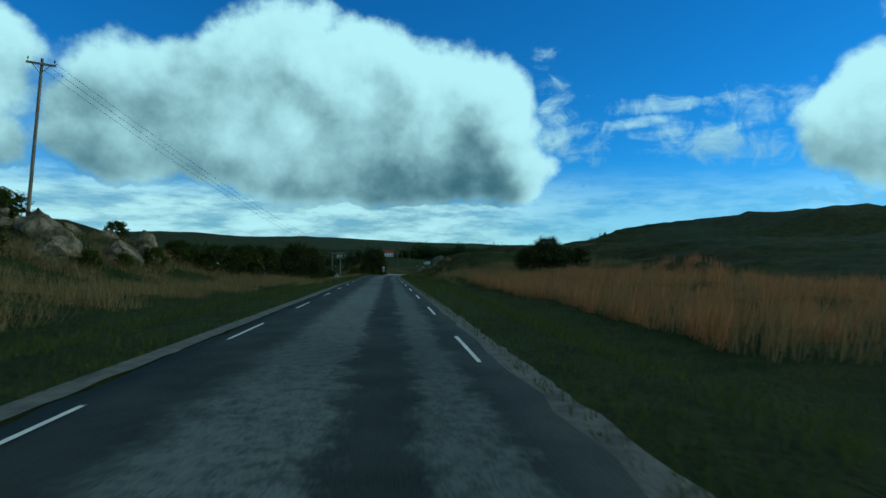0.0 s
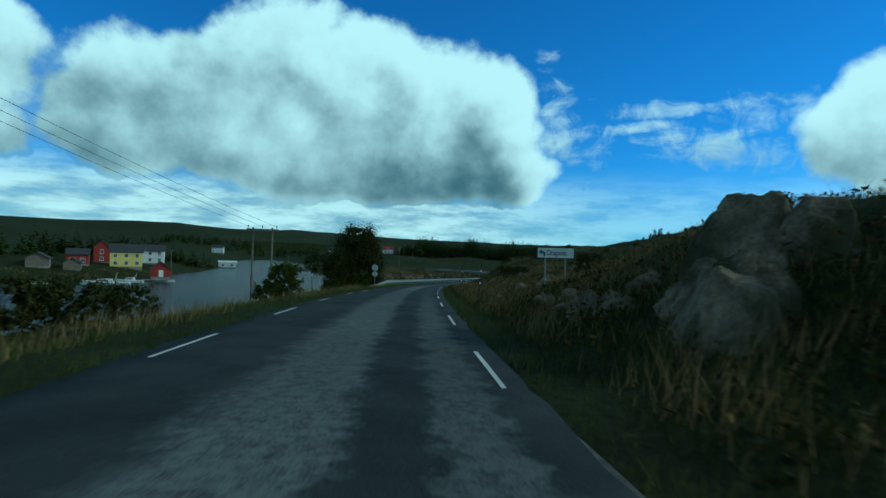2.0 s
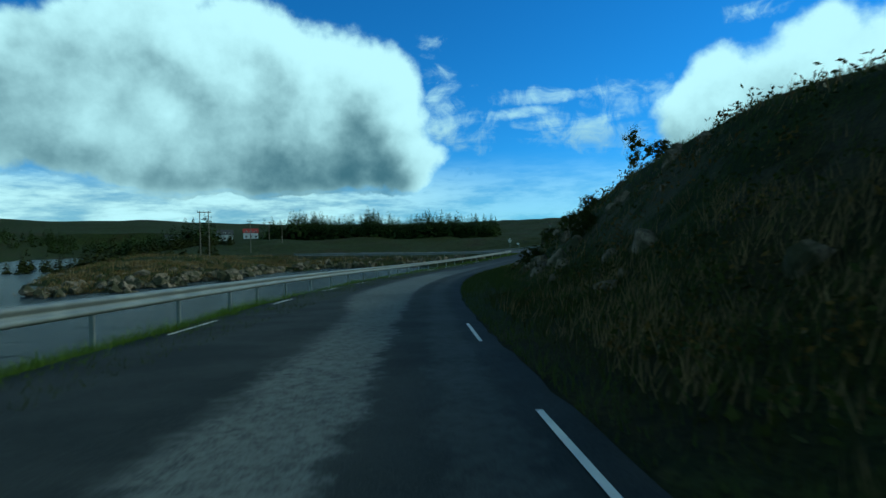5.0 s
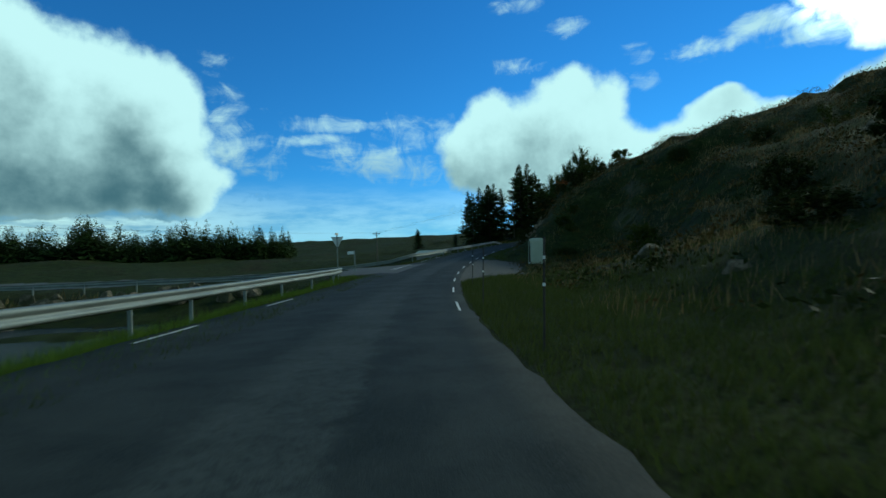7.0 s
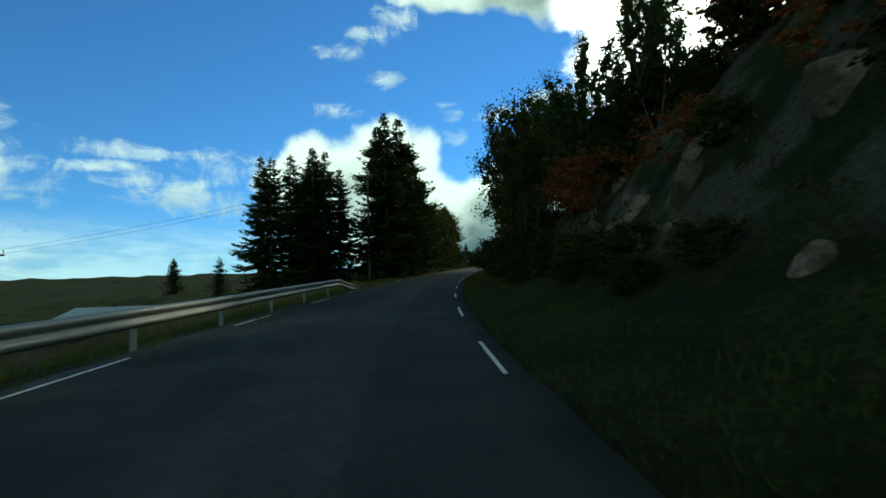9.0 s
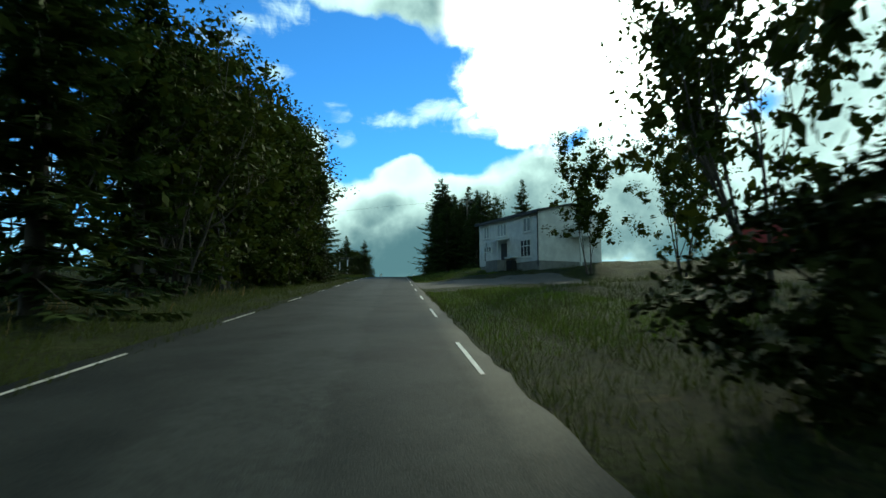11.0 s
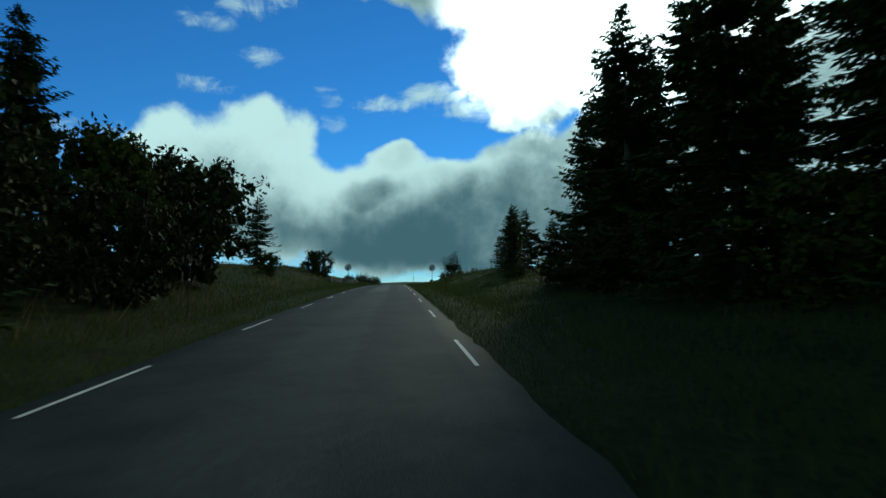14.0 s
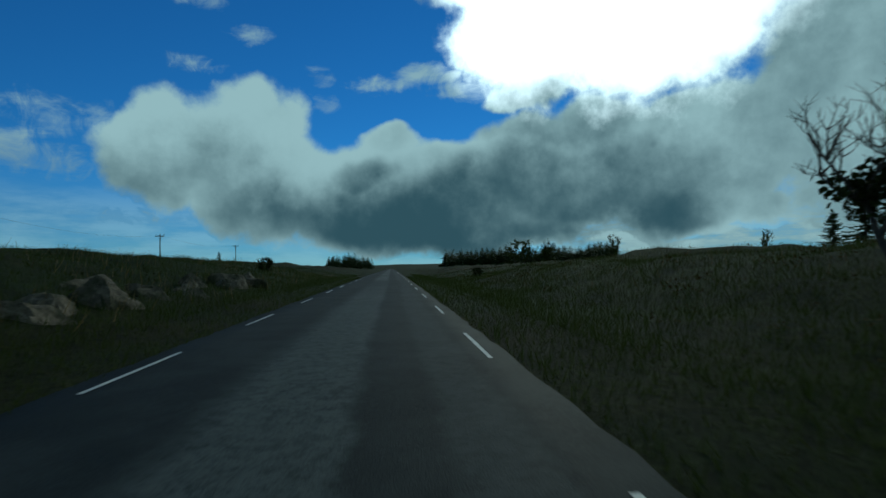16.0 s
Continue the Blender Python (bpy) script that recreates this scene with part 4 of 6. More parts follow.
for s, u, h in [(352, -10.5, 3), (355, -9, 3.4), (357, -12, 3.4), (350, -13, 3), (354, -15, 3.2), (360, -11, 3), (347, -11, 2.6), (343, -14, 2.6), (363, -13.5, 3), (338, -15, 2.4), (331, -14, 2.2), (325, -13, 2)]:
    bush(s, u, h, 1.4)
for s, u, h in [(361, -13, 9), (369, -13, 11), (373, -12, 13)]:
    birch(s, u, h, .9, 1)
for s, u, h in [(36, 26, 2.2), (43, 27, 2.4), (49, 22, 1.8), (53, 17, 1.6), (40, 22, 1.4)]:
    bush(s, u, h, 1.4)

for k in range(26):
    bush(306 + k * 2.2, -plants.uniform(6.4, 12.5), plants.uniform(.8, 1.9), plants.uniform(1.2, 1.8))
for k in range(20):
    bush(333 + k * 1.55, -plants.uniform(4.6, 6.2), plants.uniform(.8, 1.5), plants.uniform(1.2, 1.6))
for k in range(16):
    bush(100 + k * 11 + plants.uniform(-4, 4), -plants.uniform(9, 24), plants.uniform(.7, 1.4), plants.uniform(1.2, 2.0))

# ---------- rocks ----------


def rock_mesh(seed, fine=3):
    """A fractured stone: a ball cut by flat planes, edges worn by small noise."""
    r = random.Random(seed)
    bm = bmesh.new()
    bmesh.ops.create_icosphere(bm, subdivisions=fine, radius=1.0)
    planes = [(Vector((r.uniform(-1, 1), r.uniform(-1, 1), r.uniform(-.35, 1))).normalized(), r.uniform(.42, .8)) for _ in range(11)]
    off = Vector((r.uniform(0, 90), 7, 3))
    for v in bm.verts:
        v.co *= 1 + .22 * noise.noise(v.co * 1.3 + off)
        for n, d in planes:
            over = v.co.dot(n) - d
            if over > 0:
                v.co -= n * over * .97
        q = v.co.copy()
        crack = abs(noise.noise(q * 2.3 + off))
        v.co += v.co.normalized() * (.07 * noise.noise(q * 4.5 + off) + .035 * noise.noise(q * 11 + off) - .07 * max(0, .12 - crack) / .12)
    me = bpy.data.meshes.new("boulder")
    bm.to_mesh(me)
    bm.free()
    me.materials.append(M_ROCK)
    return me


ROCKS = [rock_mesh(k) for k in range(9)]
BIG_ROCKS = [rock_mesh(k, 4) for k in range(9)]
rocks_rng = random.Random(4)


def rock(s, u, size, tall=1.0, flat=1.0, at=None, dz=0.0, label="grey lichen-spotted boulder in the heather slope"):
    p = at if at is not None else beside(s, u)
    ob = new("boulder", rocks_rng.choice(BIG_ROCKS if size > .75 else ROCKS))
    ob.matrix_world = (Matrix.Translation((p.x, p.y, p.z + size * .05 * tall + dz)) @ Matrix.Rotation(rocks_rng.uniform(0, 6.28), 4, "Z") @ Matrix.Rotation(rocks_rng.uniform(-.3, .3), 4, "X")
                       @ Matrix.Diagonal((size * rocks_rng.uniform(.8, 1.2), size * flat, size * tall, 1)))
    tagged(ob, label, "rock", "boulders beside the road")
    return ob


for s, u, z, t in [(81.6, -6.5, .95, .95), (81.8, -8.4, 1.15, 1.15), (83.6, -5.5, .6, 1.0), (79.5, -9.3, .8, 1), (86, -5.0, .4, .7), (87.2, -5.6, .45, .7), (88.5, -5.3, .35, .8), (85, -6.8, .6, .8),
                   (97.4, -5.9, .75, 1), (99, -6.2, .7, 1.1), (101, -6.9, .6, .9), (96.9, -6.9, .7, 1.1), (95.8, -4.7, .4, .9), (98.4, -7.6, .6, 1), (104, -5.6, .4, 1), (103.5, -4.8, .3, .9), (102.5, -5.8, .5, .9), (128, -6.6, .4, 1), (131, -6.2, .45, 1), (134, -8, .5, 1),
                   (140, -6.5, .5, .8), (147, -6.9, .5, .8), (150, -7.4, .55, .8), (38, 24, 1.0, .8), (41, 25.5, 1.3, .9), (44, 23, .9, .9), (47, 21.5, .8, .8), (50, 19, .7, .8)]:
    rock(s, u, z, t)
for s, u, z, t in [(79.6, -5.6, 1.15, 1.25), (80.4, -6.6, .9, 1.1), (84.2, -5.2, .7, .9), (82.6, -7.6, 1.5, 1.3), (83.6, -8.6, 1.2, 1.3), (87.5, -4.9, .5, .7), (88.6, -5.2, .45, .7), (203.2, -6.6, .6, 1.3), (207.6, -6.6, .65, 1.2), (211.4, -6.2, .5, 1.1), (247, -6.8, 1.0, 1.0), (244, -7.6, .8, .9), (230.5, -6.2, .6, 1.0), (228, -6.8, .5, .9), (233, -8.8, .8, .8), (118.3, -6.2, .32, .8), (129.3, -5.9, .4, .9), (138.3, -6, .6, .9), (141, -5.6, .5, .9), (135.5, -6.4, .5, .9),
                   (114.7, -4.6, .22, .8), (118.5, -5.3, .25, .8), (38.8, 21.3, 2.0, 1.1), (36, 19.5, 1.3, 1.0), (40.5, 17.8, 1.5, 1.1), (33, 18.5, 1.1, .9), (44, 17.5, 1.2, 1.0), (29, 20, 1.2, 1.0), (47, 19, 1.4, 1.0)]:
    rock(s, u, z, t)
for s, u, h in [(31, 21.5, 2.2), (35, 17, 1.4), (38, 16.4, 1.2), (42, 16, 1.6), (27, 18, 1.8), (45.5, 15.6, 1.4), (24, 22, 2.6), (33, 23.5, 2.4), (50, 17, 1.8)]:
    bush(s, u, h, 1.2)
alder(248.2, -20.2, 4.0, .65, 0), bush(250.5, -16.2, 2.8, 1.1), bush(253.5, -17.4, 2.6, 1.0)
for k in range(34):
    s = rocks_rng.uniform(108, 192)
    rock(s, -rocks_rng.uniform(5.2, 15), rocks_rng.uniform(.2, .55), rocks_rng.uniform(.7, 1.1))
for s, u, z, t in [(205.5, -6.2, .7, 1.1), (207, -6.6, .55, 1.0), (210, -6.6, .7, 1.2), (201.5, -6.5, .6, 1.1), (204, -7.6, .8, 1.2), (203, -9, .6, .8), (206.5, -8.4, .6, .9), (217, -11, .7, .7), (222, -14.5, 1.3, .7), (199, -5.6, .5, 1.0)]:
    rock(s, u, z * .72, t, dz=-.08)
for k in range(30):
    s = rocks_rng.uniform(192, 222)
    rock(s, -rocks_rng.uniform(5.6, 13), rocks_rng.uniform(.2, .5), rocks_rng.uniform(.8, 1.4), dz=-.06)
for k in range(34):
    s = rocks_rng.uniform(216, 290)
    rock(s, -rocks_rng.uniform(8, 34), rocks_rng.uniform(.25, .8), rocks_rng.uniform(.6, 1.0))
for k in range(20):
    s = rocks_rng.uniform(317, 331)
    rock(s, -rocks_rng.uniform(6.2, 9.4), rocks_rng.uniform(.3, .65), rocks_rng.uniform(.9, 1.6), dz=-.15, label="fractured grey rock of the roadside cutting")
for k in range(34):
    s = 314.5 + k * .95
    rock(s, -rocks_rng.uniform(5.6, 9.2), rocks_rng.uniform(.35, .85), rocks_rng.uniform(.9, 1.5), dz=-.25, label="fractured grey rock of the roadside cutting")
for k in range(34):
    s = 566 + k * 1.15 + rocks_rng.uniform(-.4, .4)
    rock(s, rocks_rng.uniform(5.6, 6.9), rocks_rng.uniform(.8, 1.25), rocks_rng.uniform(.8, 1.05), dz=-.38, label="fractured grey rock of the roadside cutting")

# ---------- guard rails, signs, stakes ----------
W_PROFILE = [(0, .36), (.05, .39), (.07, .43), (.05, .47), (.01, .50), (-.01, .53), (.01, .56), (.05, .59), (.07, .63), (.05, .67), (0, .70)]


def path_points(raw, step=1.0):
    pts = [Vector(p) for p in raw]
    out = [pts[0]]
    for a, b in zip(pts, pts[1:]):
        n = max(1, int((b - a).length / step))
        out += [a.lerp(b, (i + 1) / n) for i in range(n)]
    return out


def guardrail(spots, flip, label, sunk_start=False, sunk_end=False, every=4.0):
    """spots: (s, u) along the rail; posts every few metres."""
    raw = []
    for s, u in spots:
        p = road_at(s, u)
        g = beside(s, u).z
        p.z = g if abs(u) > 6 else max(g, p.z - float(np.interp(s, [130, 190, 220, 275, 300, 305, 325, 345], [.1, -.06, -.12, -.04, .1, -.05, -.03, .14])))
        raw.append(p)
    pts = path_points(raw)
    rail = thing("guardrail", Matrix.Translation(pts[0]), label, "guardrail", "guardrails by the water")
    o, verts, faces = pts[0], [], []
    n, total = len(W_PROFILE), len(pts)
    for i, p in enumerate(pts):
        d = (pts[min(i + 1, total - 1)] - pts[max(i - 1, 0)]).normalized()
        side = Vector((-d.y, d.x, 0)).normalized() * (-1 if flip else 1)
        k = 1.0
        if sunk_start:
            k = min(k, i / 12.0)
        if sunk_end:
            k = min(k, (total - 1 - i) / 5.0)
        for a, z in W_PROFILE:
            verts.append(p - o + side * a + Vector((0, 0, z + .05 - .62 * (1 - k))))
    for i in range(total - 1):
        for j in range(n - 1):
            a = i * n + j
            faces.append((a, a + 1, a + n + 1, a + n))
    me = mesh_of("rail", verts, faces, M_STEEL, True)
    beam = part("rail", me, None, rail)
    solid = beam.modifiers.new("sheet", "SOLIDIFY")
    solid.thickness = .006
    bm = boxed(-.03, -.05, -.6, .03, .05, .66, bevel=.012)
    post_me = bpy.data.meshes.new("post")
    bm.to_mesh(post_me)
    bm.free()
    post_me.materials.append(M_STEEL)
    run, nxt = 0.0, 2.0
    for i in range(1, total):
        run += (pts[i] - pts[i - 1]).length
        if run >= nxt and not (sunk_start and i < 7) and not (sunk_end and i > total - 5):
            d = (pts[i] - pts[i - 1]).normalized()
            side = Vector((-d.y, d.x, 0)) * (-1 if flip else 1)
            p = part("post", post_me, None, rail)
            p.matrix_local = Matrix.Translation(pts[i] - o - side * .07) @ Matrix.Rotation(math.atan2(d.y, d.x), 4, "Z")
            nxt += every
    return rail


guardrail([(s, float(np.interp(s, [125, 131, 140, 190, 205, 262, 277], [4.7, 4.4, 4.4, 5.2, 5.8, 5.6, 5.3]))) for s in np.arange(125, 278, 2)] + [(280, 5.1), (284, 5.0), (286.5, 5.2), (288.2, 6.1), (289, 7.8), (289.5, 11), (289.8, 16), (290, 30), (290.2, 62)], True,
          "weathered galvanised guardrail beside the water", True)
guardrail([(307, 62), (306.5, 30), (306.8, 18), (307.4, 11), (308.6, 7), (310.5, 4.9), (313, 4.0)] + [(s, 3.85) for s in np.arange(315, 358, 2)], True,
          "weathered galvanised guardrail along the rising bend", False, True)


def stake(s, u, lean=3.0):
    p = beside(s, u)
    if abs(u) < 3.6:
        p.z = road_at(s).z - .12
    ob = thing("snow_stake", Matrix.Translation(p) @ Matrix.Rotation(radians(-heading(s)) * 0 + radians(lean), 4, "Y"), "thin black snow stake with white reflector bands", "stake", "snow stakes")
    part("pole", tube(bmesh.new(), (0, 0, -.3), (0, 0, 1.75), .018, .015, 8), M_DARK, ob)
    for z in (1.02, 1.42):
        part("band", tube(bmesh.new(), (0, 0, z), (0, 0, z + .05), .022, .022, 10), M_TRIM, ob, "white reflective band")


stake(40.7, -3.0), stake(43.2, 3.2), stake(99.6, 4.2, -3), stake(96.2, -3.0), stake(268.4, -2.9), stake(260, -2.95), stake(277.5, -3.0), stake(321, -2.9, 1), stake(90, -3.2), stake(532, -3.6), stake(519, 4.4), stake(578, -3.4)


def post_sign(name, s, u, label, plates, h, r=.032):
    p = beside(s, u)
    ob = thing(name, Matrix.Translation(p) @ Matrix.Rotation(radians(heading(s)), 4, "Z"), label, "road sign")
    part("post", tube(bmesh.new(), (0, 0, -.4), (0, 0, h), r, r, 10), M_STEEL, ob)
    for pname, poly, mat, plabel, y in plates:
        bm = bmesh.new()
        prism(bm, poly, "y", y, y + .012)
        part(pname, bm, mat, ob, plabel)
    return ob


disc = [(.31 * math.cos(a), 2.02 + .31 * math.sin(a)) for a in np.linspace(0, math.tau, 28, endpoint=False)]
diamond = [(0, 1.03), (.33, 1.37), (0, 1.71), (-.33, 1.37)]
ob = post_sign("road_sign", 127.4, 4.5, "backs of a round and a diamond road sign on one post", [("round_plate", disc, M_GREY, "", .04), ("diamond_plate", diamond, M_GREY, "", .04)], 2.36)
part("stiffener", boxed(-.035, -.0, 1.09, .035, .038, 2.29), M_STEEL, ob)
tri = [(-.42, 2.95), (.42, 2.95), (0, 2.22)]
ob = post_sign("give_way_sign", 287.2, 5.6, "grey back of a give way triangle with street sign above", [("triangle_plate", tri, M_GREY, "", .04)], 3.15)
plate = part("name_plate", boxed(-.03, -.35, 3.05, .0, .35, 3.2), M_TRIM, ob, "small white street name plate")
part("lettering", boxed(-.033, -.27, 3.10, -.0302, .27, 3.15), M_DARK, plate, "unreadable dark lettering")


def limit_sign(s, u):
    """Round sign with slanting stripes that ends a limit."""
    p = beside(s, u)
    ob = thing("limit_end_sign", Matrix.Translation(p) @ Matrix.Rotation(radians(heading(s) - 6), 4, "Z"), "round pale road sign with slanting black stripes on a post", "road sign", "limit end signs")
    part("post", tube(bmesh.new(), (0, .05, -.4), (0, .05, 2.5), .035, .035, 10), M_STEEL, ob)
    ring = [(.44 * math.cos(a), 2.15 + .44 * math.sin(a)) for a in np.linspace(0, math.tau, 36, endpoint=False)]
    face = part("round_plate", prism(bmesh.new(), ring, "y", 0, .014), M_TRIM, ob)
    for k in (-.12, -.06, 0, .06, .12):
        half = math.sqrt(.41 ** 2 - k * k)
        bar = boxed(-half, -.006, -.016, half, -.001, .016)
        st = part("stripe", bar, M_DARK, face, "black slanting stripe")
        st.matrix_local = Matrix.Translation((0, 0, 2.15)) @ Matrix.Rotation(radians(-45), 4, "Y") @ Matrix.Translation((0, 0, k))
    for sx in (-.14, .14):
        part("clamp", boxed(-.05, .014, 2.15 + sx - .02, .05, .09, 2.15 + sx + .02), M_STEEL, ob)


limit_sign(575.6, -5.8), limit_sign(573.6, 4.9)


def place_sign():
    p = beside(93.6, -6.6)
    ob = thing("direction_sign", Matrix.Translation(p) @ Matrix.Rotation(radians(heading(104) - 4), 4, "Z") @ Matrix.Diagonal((.79, .9, .86, 1)), "white direction sign with black arrow and place name", "road sign")
    for x in (-.5, .5):
        part("post", tube(bmesh.new(), (x, .04, -.5), (x, .04, 1.75), .035, .035, 10), M_STEEL, ob)
    face = part("board", boxed(-.92, -.012, 1.42, .92, .012, 1.92, bevel=.008), M_TRIM, ob)
    bm = bmesh.new()
    for x0, z0, x1, z1 in ((-.93, 1.41, .93, 1.445), (-.93, 1.895, .93, 1.93), (-.93, 1.445, -.9, 1.895), (.9, 1.445, .93, 1.895)):
        box(bm, x0, -.02, z0, x1, -.0125, z1)
    part("border", bm, M_DARK, face, "black border line")
    bm = prism(bmesh.new(), [(-.84, 1.7), (-.70, 1.82), (-.70, 1.745), (-.60, 1.735), (-.53, 1.66), (-.53, 1.5), (-.60, 1.5), (-.60, 1.63), (-.64, 1.665), (-.70, 1.665), (-.70, 1.58)], "y", -.019, -.0125)
    part("arrow", bm, M_DARK, face, "black left turn arrow")
    cu = bpy.data.curves.new("lettering", "FONT")
    cu.body, cu.size, cu.extrude, cu.align_x = "Dragsnes", .34, .003, "LEFT"
    txt = bpy.data.objects.new("text", cu)
    scene.collection.objects.link(txt)
    bpy.context.view_layer.update()
    me = bpy.data.meshes.new_from_object(txt.evaluated_get(bpy.context.evaluated_depsgraph_get()))
    bpy.data.objects.remove(txt)
    me.materials.clear()
    me.materials.append(M_DARK)
    t = part("lettering", me, None, face, "black place name lettering")
    t.matrix_local = Matrix.Translation((-.44, -.016, 1.56)) @ Matrix.Rotation(radians(90), 4, "X") @ Matrix.Diagonal((.78, 1, 1, 1))


place_sign()


def finger_sign():
    p = beside(296.2, 6.8)
    ob = thing("finger_sign", Matrix.Translation(p) @ Matrix.Rotation(radians(heading(296) - 50), 4, "Z"), "grey back of a finger sign board on a steel post", "road sign")
    part("post", tube(bmesh.new(), (0, 0, -.6), (0, 0, 1.74), .045, .045, 10), M_STEEL, ob)
    part("board", boxed(-1.2, -.075, 1.45, .06, -.047, 1.70, bevel=.01), M_GREY, ob)
    for z in (1.52, 1.62):
        part("clamp", boxed(-.06, -.06, z, .06, .06, z + .03, bevel=.004), M_STEEL, ob)


finger_sign()

# ---------- power lines ----------


def cable(a, b, sag, r=.012):
    a, b = Vector(a), Vector(b)
    o = a.copy()
    bm = Wood()
    last = None
    for i in range(25):
        k = i / 24
        p = a.lerp(b, k) - Vector((0, 0, 4 * sag * k * (1 - k))) - o
        if last is not None:
            bm.limb(last, p, r, r, 4)
        last = p
    ob = part("power_cable", bm.mesh("power_cable", M_WIRE), None)
    ob.location = o
    return tagged(ob, "thin black overhead power cable between poles", "cable", "power cables")


def h_pole(p, yaw, h, gap=2.0, arm=3.2, label="weathered wooden H-frame power pole with crossarm"):
    ob = thing("power_pole", Matrix.Translation(p) @ Matrix.Rotation(radians(yaw), 4, "Z"), label, "power pole")
    for x in (-gap / 2, gap / 2):
        part("pole", tube(bmesh.new(), (x, 0, -.8), (x, 0, h), .12, .09, 12), M_WOOD, ob)
    part("crossarm", boxed(-arm / 2, -.16, h - .35, arm / 2, -.06, h - .13, bevel=.015), M_WOOD, ob)
    for x in (-arm / 2 + .15, 0, arm / 2 - .15):
        bm = tube(bmesh.new(), (x, -.11, h - .14), (x, -.11, h + .12), .02, .02, 8)
        tube(bm, (x, -.11, h + .04), (x, -.11, h + .2), .06, .04, 10)
        part("insulator", bm, M_DARK, ob)
    return ob


def t_pole(p, yaw, h, label="weathered wooden power pole with a short crossarm", lean=0.0):
    ob = thing("power_pole", Matrix.Translation(p) @ Matrix.Rotation(radians(lean), 4, "Y") @ Matrix.Rotation(radians(yaw), 4, "Z"), label, "power pole")
    part("pole", tube(bmesh.new(), (0, 0, -.8), (0, 0, h), .14, .10, 12), M_WOOD, ob)
    part("crossarm", boxed(-.95, -.2, h - .5, .95, -.1, h - .34, bevel=.015), M_WOOD, ob)
    for sx in (-1, 1):
        part("brace", tube(bmesh.new(), (0, -.12, h - 1.15), (sx * .55, -.14, h - .5), .025, .025, 6), M_STEEL, ob)
    for x in (-.85, 0, .85):
        bm = tube(bmesh.new(), (x, -.15, h - .34), (x, -.15, h - .1), .02, .02, 8)
        tube(bm, (x, -.15, h - .16), (x, -.15, h + .0), .055, .04, 10)
        part("insulator", bm, M_DARK, ob)
    return ob


P1, P2 = beside(44, 26), beside(123.6, 14.7)
t_pole(P1, 20, 12.4, "leaning weathered wooden power pole with a short crossarm", 4.6)
h_pole(P2, 8, 8.2, 1.75, 2.9)
for x in (-1, 0, 1):
    cable(P1 + Vector((x * .8 + .98, 0, 12.15)), P2 + Vector((x * 1.3, 0, 8.3)), 1.4)
P4 = beside(380, 8.2)
t_pole(P4, -60, 11.5)
P5 = beside(477, -11.5)
t_pole(P5, -60, 10.4)
cable(P5 + Vector((0, 0, 10.2)), beside(463, 17) + Vector((0, 0, 5.7)), -.3)
cable(P5 + Vector((0, 0, 9.4)), beside(447, -10) + Vector((0, 0, 4.9)), .2)
t_pole(beside(463, 17), -60, 5.9)
FAR_LINE = [beside(592, 47), beside(649, 49.5), beside(706.5, 51.8), beside(764, 50.8)]
for p in FAR_LINE:
    t_pole(p, -50, 7.2)
for p, q in zip(FAR_LINE, FAR_LINE[1:]):
    cable(p + Vector((0, 0, 7.0)), q + Vector((0, 0, 7.0)), 1.2)
P6 = Vector((71.8, 362.5, ground_at(71.8, 362.5)))
t_pole(P6, -50, 7.0)
for k in (-.8, .8):
    cable(P6 + Vector((k, 0, 6.8)), P4 + Vector((k * .7, 0, 11.2)), .6)
    cable(P6 + Vector((k, 0, 6.8)), beside(300, 90) + Vector((k, 0, 9.5)), 1.0)
t_pole(beside(300, 90), -20, 9.5)

# ---------- bus shelter ----------


def bus_shelter(s, u):
    p = beside(s, u)
    ob = thing("bus_shelter", Matrix.Translation(p) @ Matrix.Rotation(radians(heading(s) + 7), 4, "Z"), "small pale plastic bus shelter with rounded corners", "bus shelter")
    W2, D2 = .66, .66

    def ring(z, k):
        out = []
        for i in range(40):
            a = math.tau * i / 40
            c, q = math.cos(a), math.sin(a)
            out.append((math.copysign(abs(c) ** .38, c) * W2 * k, math.copysign(abs(q) ** .38, q) * D2 * k, z))
        return out
    levels = [(-.1, 1.04), (.1, 1.03), (.8, 1.0), (1.5, .95), (1.85, .91), (2.0, .88), (2.09, .80), (2.14, .6), (2.16, .25)]
    verts, faces = [], []
    for z, k in levels:
        verts += ring(z, k)
    n = 40
    for i in range(len(levels) - 1):
        for j in range(n):
            a = math.tau * (j + .5) / n
            # the doorway faces the road and the oncoming lane
            if math.cos(a) < -.84 and .0 <= levels[i][0] < (1.5 if math.cos(a) > -.95 else 1.9):
                continue
            faces.append((i * n + j, i * n + (j + 1) % n, (i + 1) * n + (j + 1) % n, (i + 1) * n + j))
    faces.append(tuple(range((len(levels) - 1) * n, len(levels) * n)))
    shell = part("shell", mesh_of("shell", verts, faces, M_SHELL, True), None, ob)
    solid = shell.modifiers.new("wall", "SOLIDIFY")
    solid.thickness, solid.offset = .05, -1
    # inner faces get a darker colour that stands for the shade inside
    shell.data.materials.append(M_SHADED_INSIDE)
    solid.material_offset = 1
    part("bench", boxed(.1, -.42, .42, .5, .42, .48, bevel=.015), M_WOOD, ob, "worn wooden bench board")
    part("floor_slab", boxed(-.66, -.64, -.12, .66, .64, .03, bevel=.02), M_PLINTH, ob)


bus_shelter(300.2, -8.1)


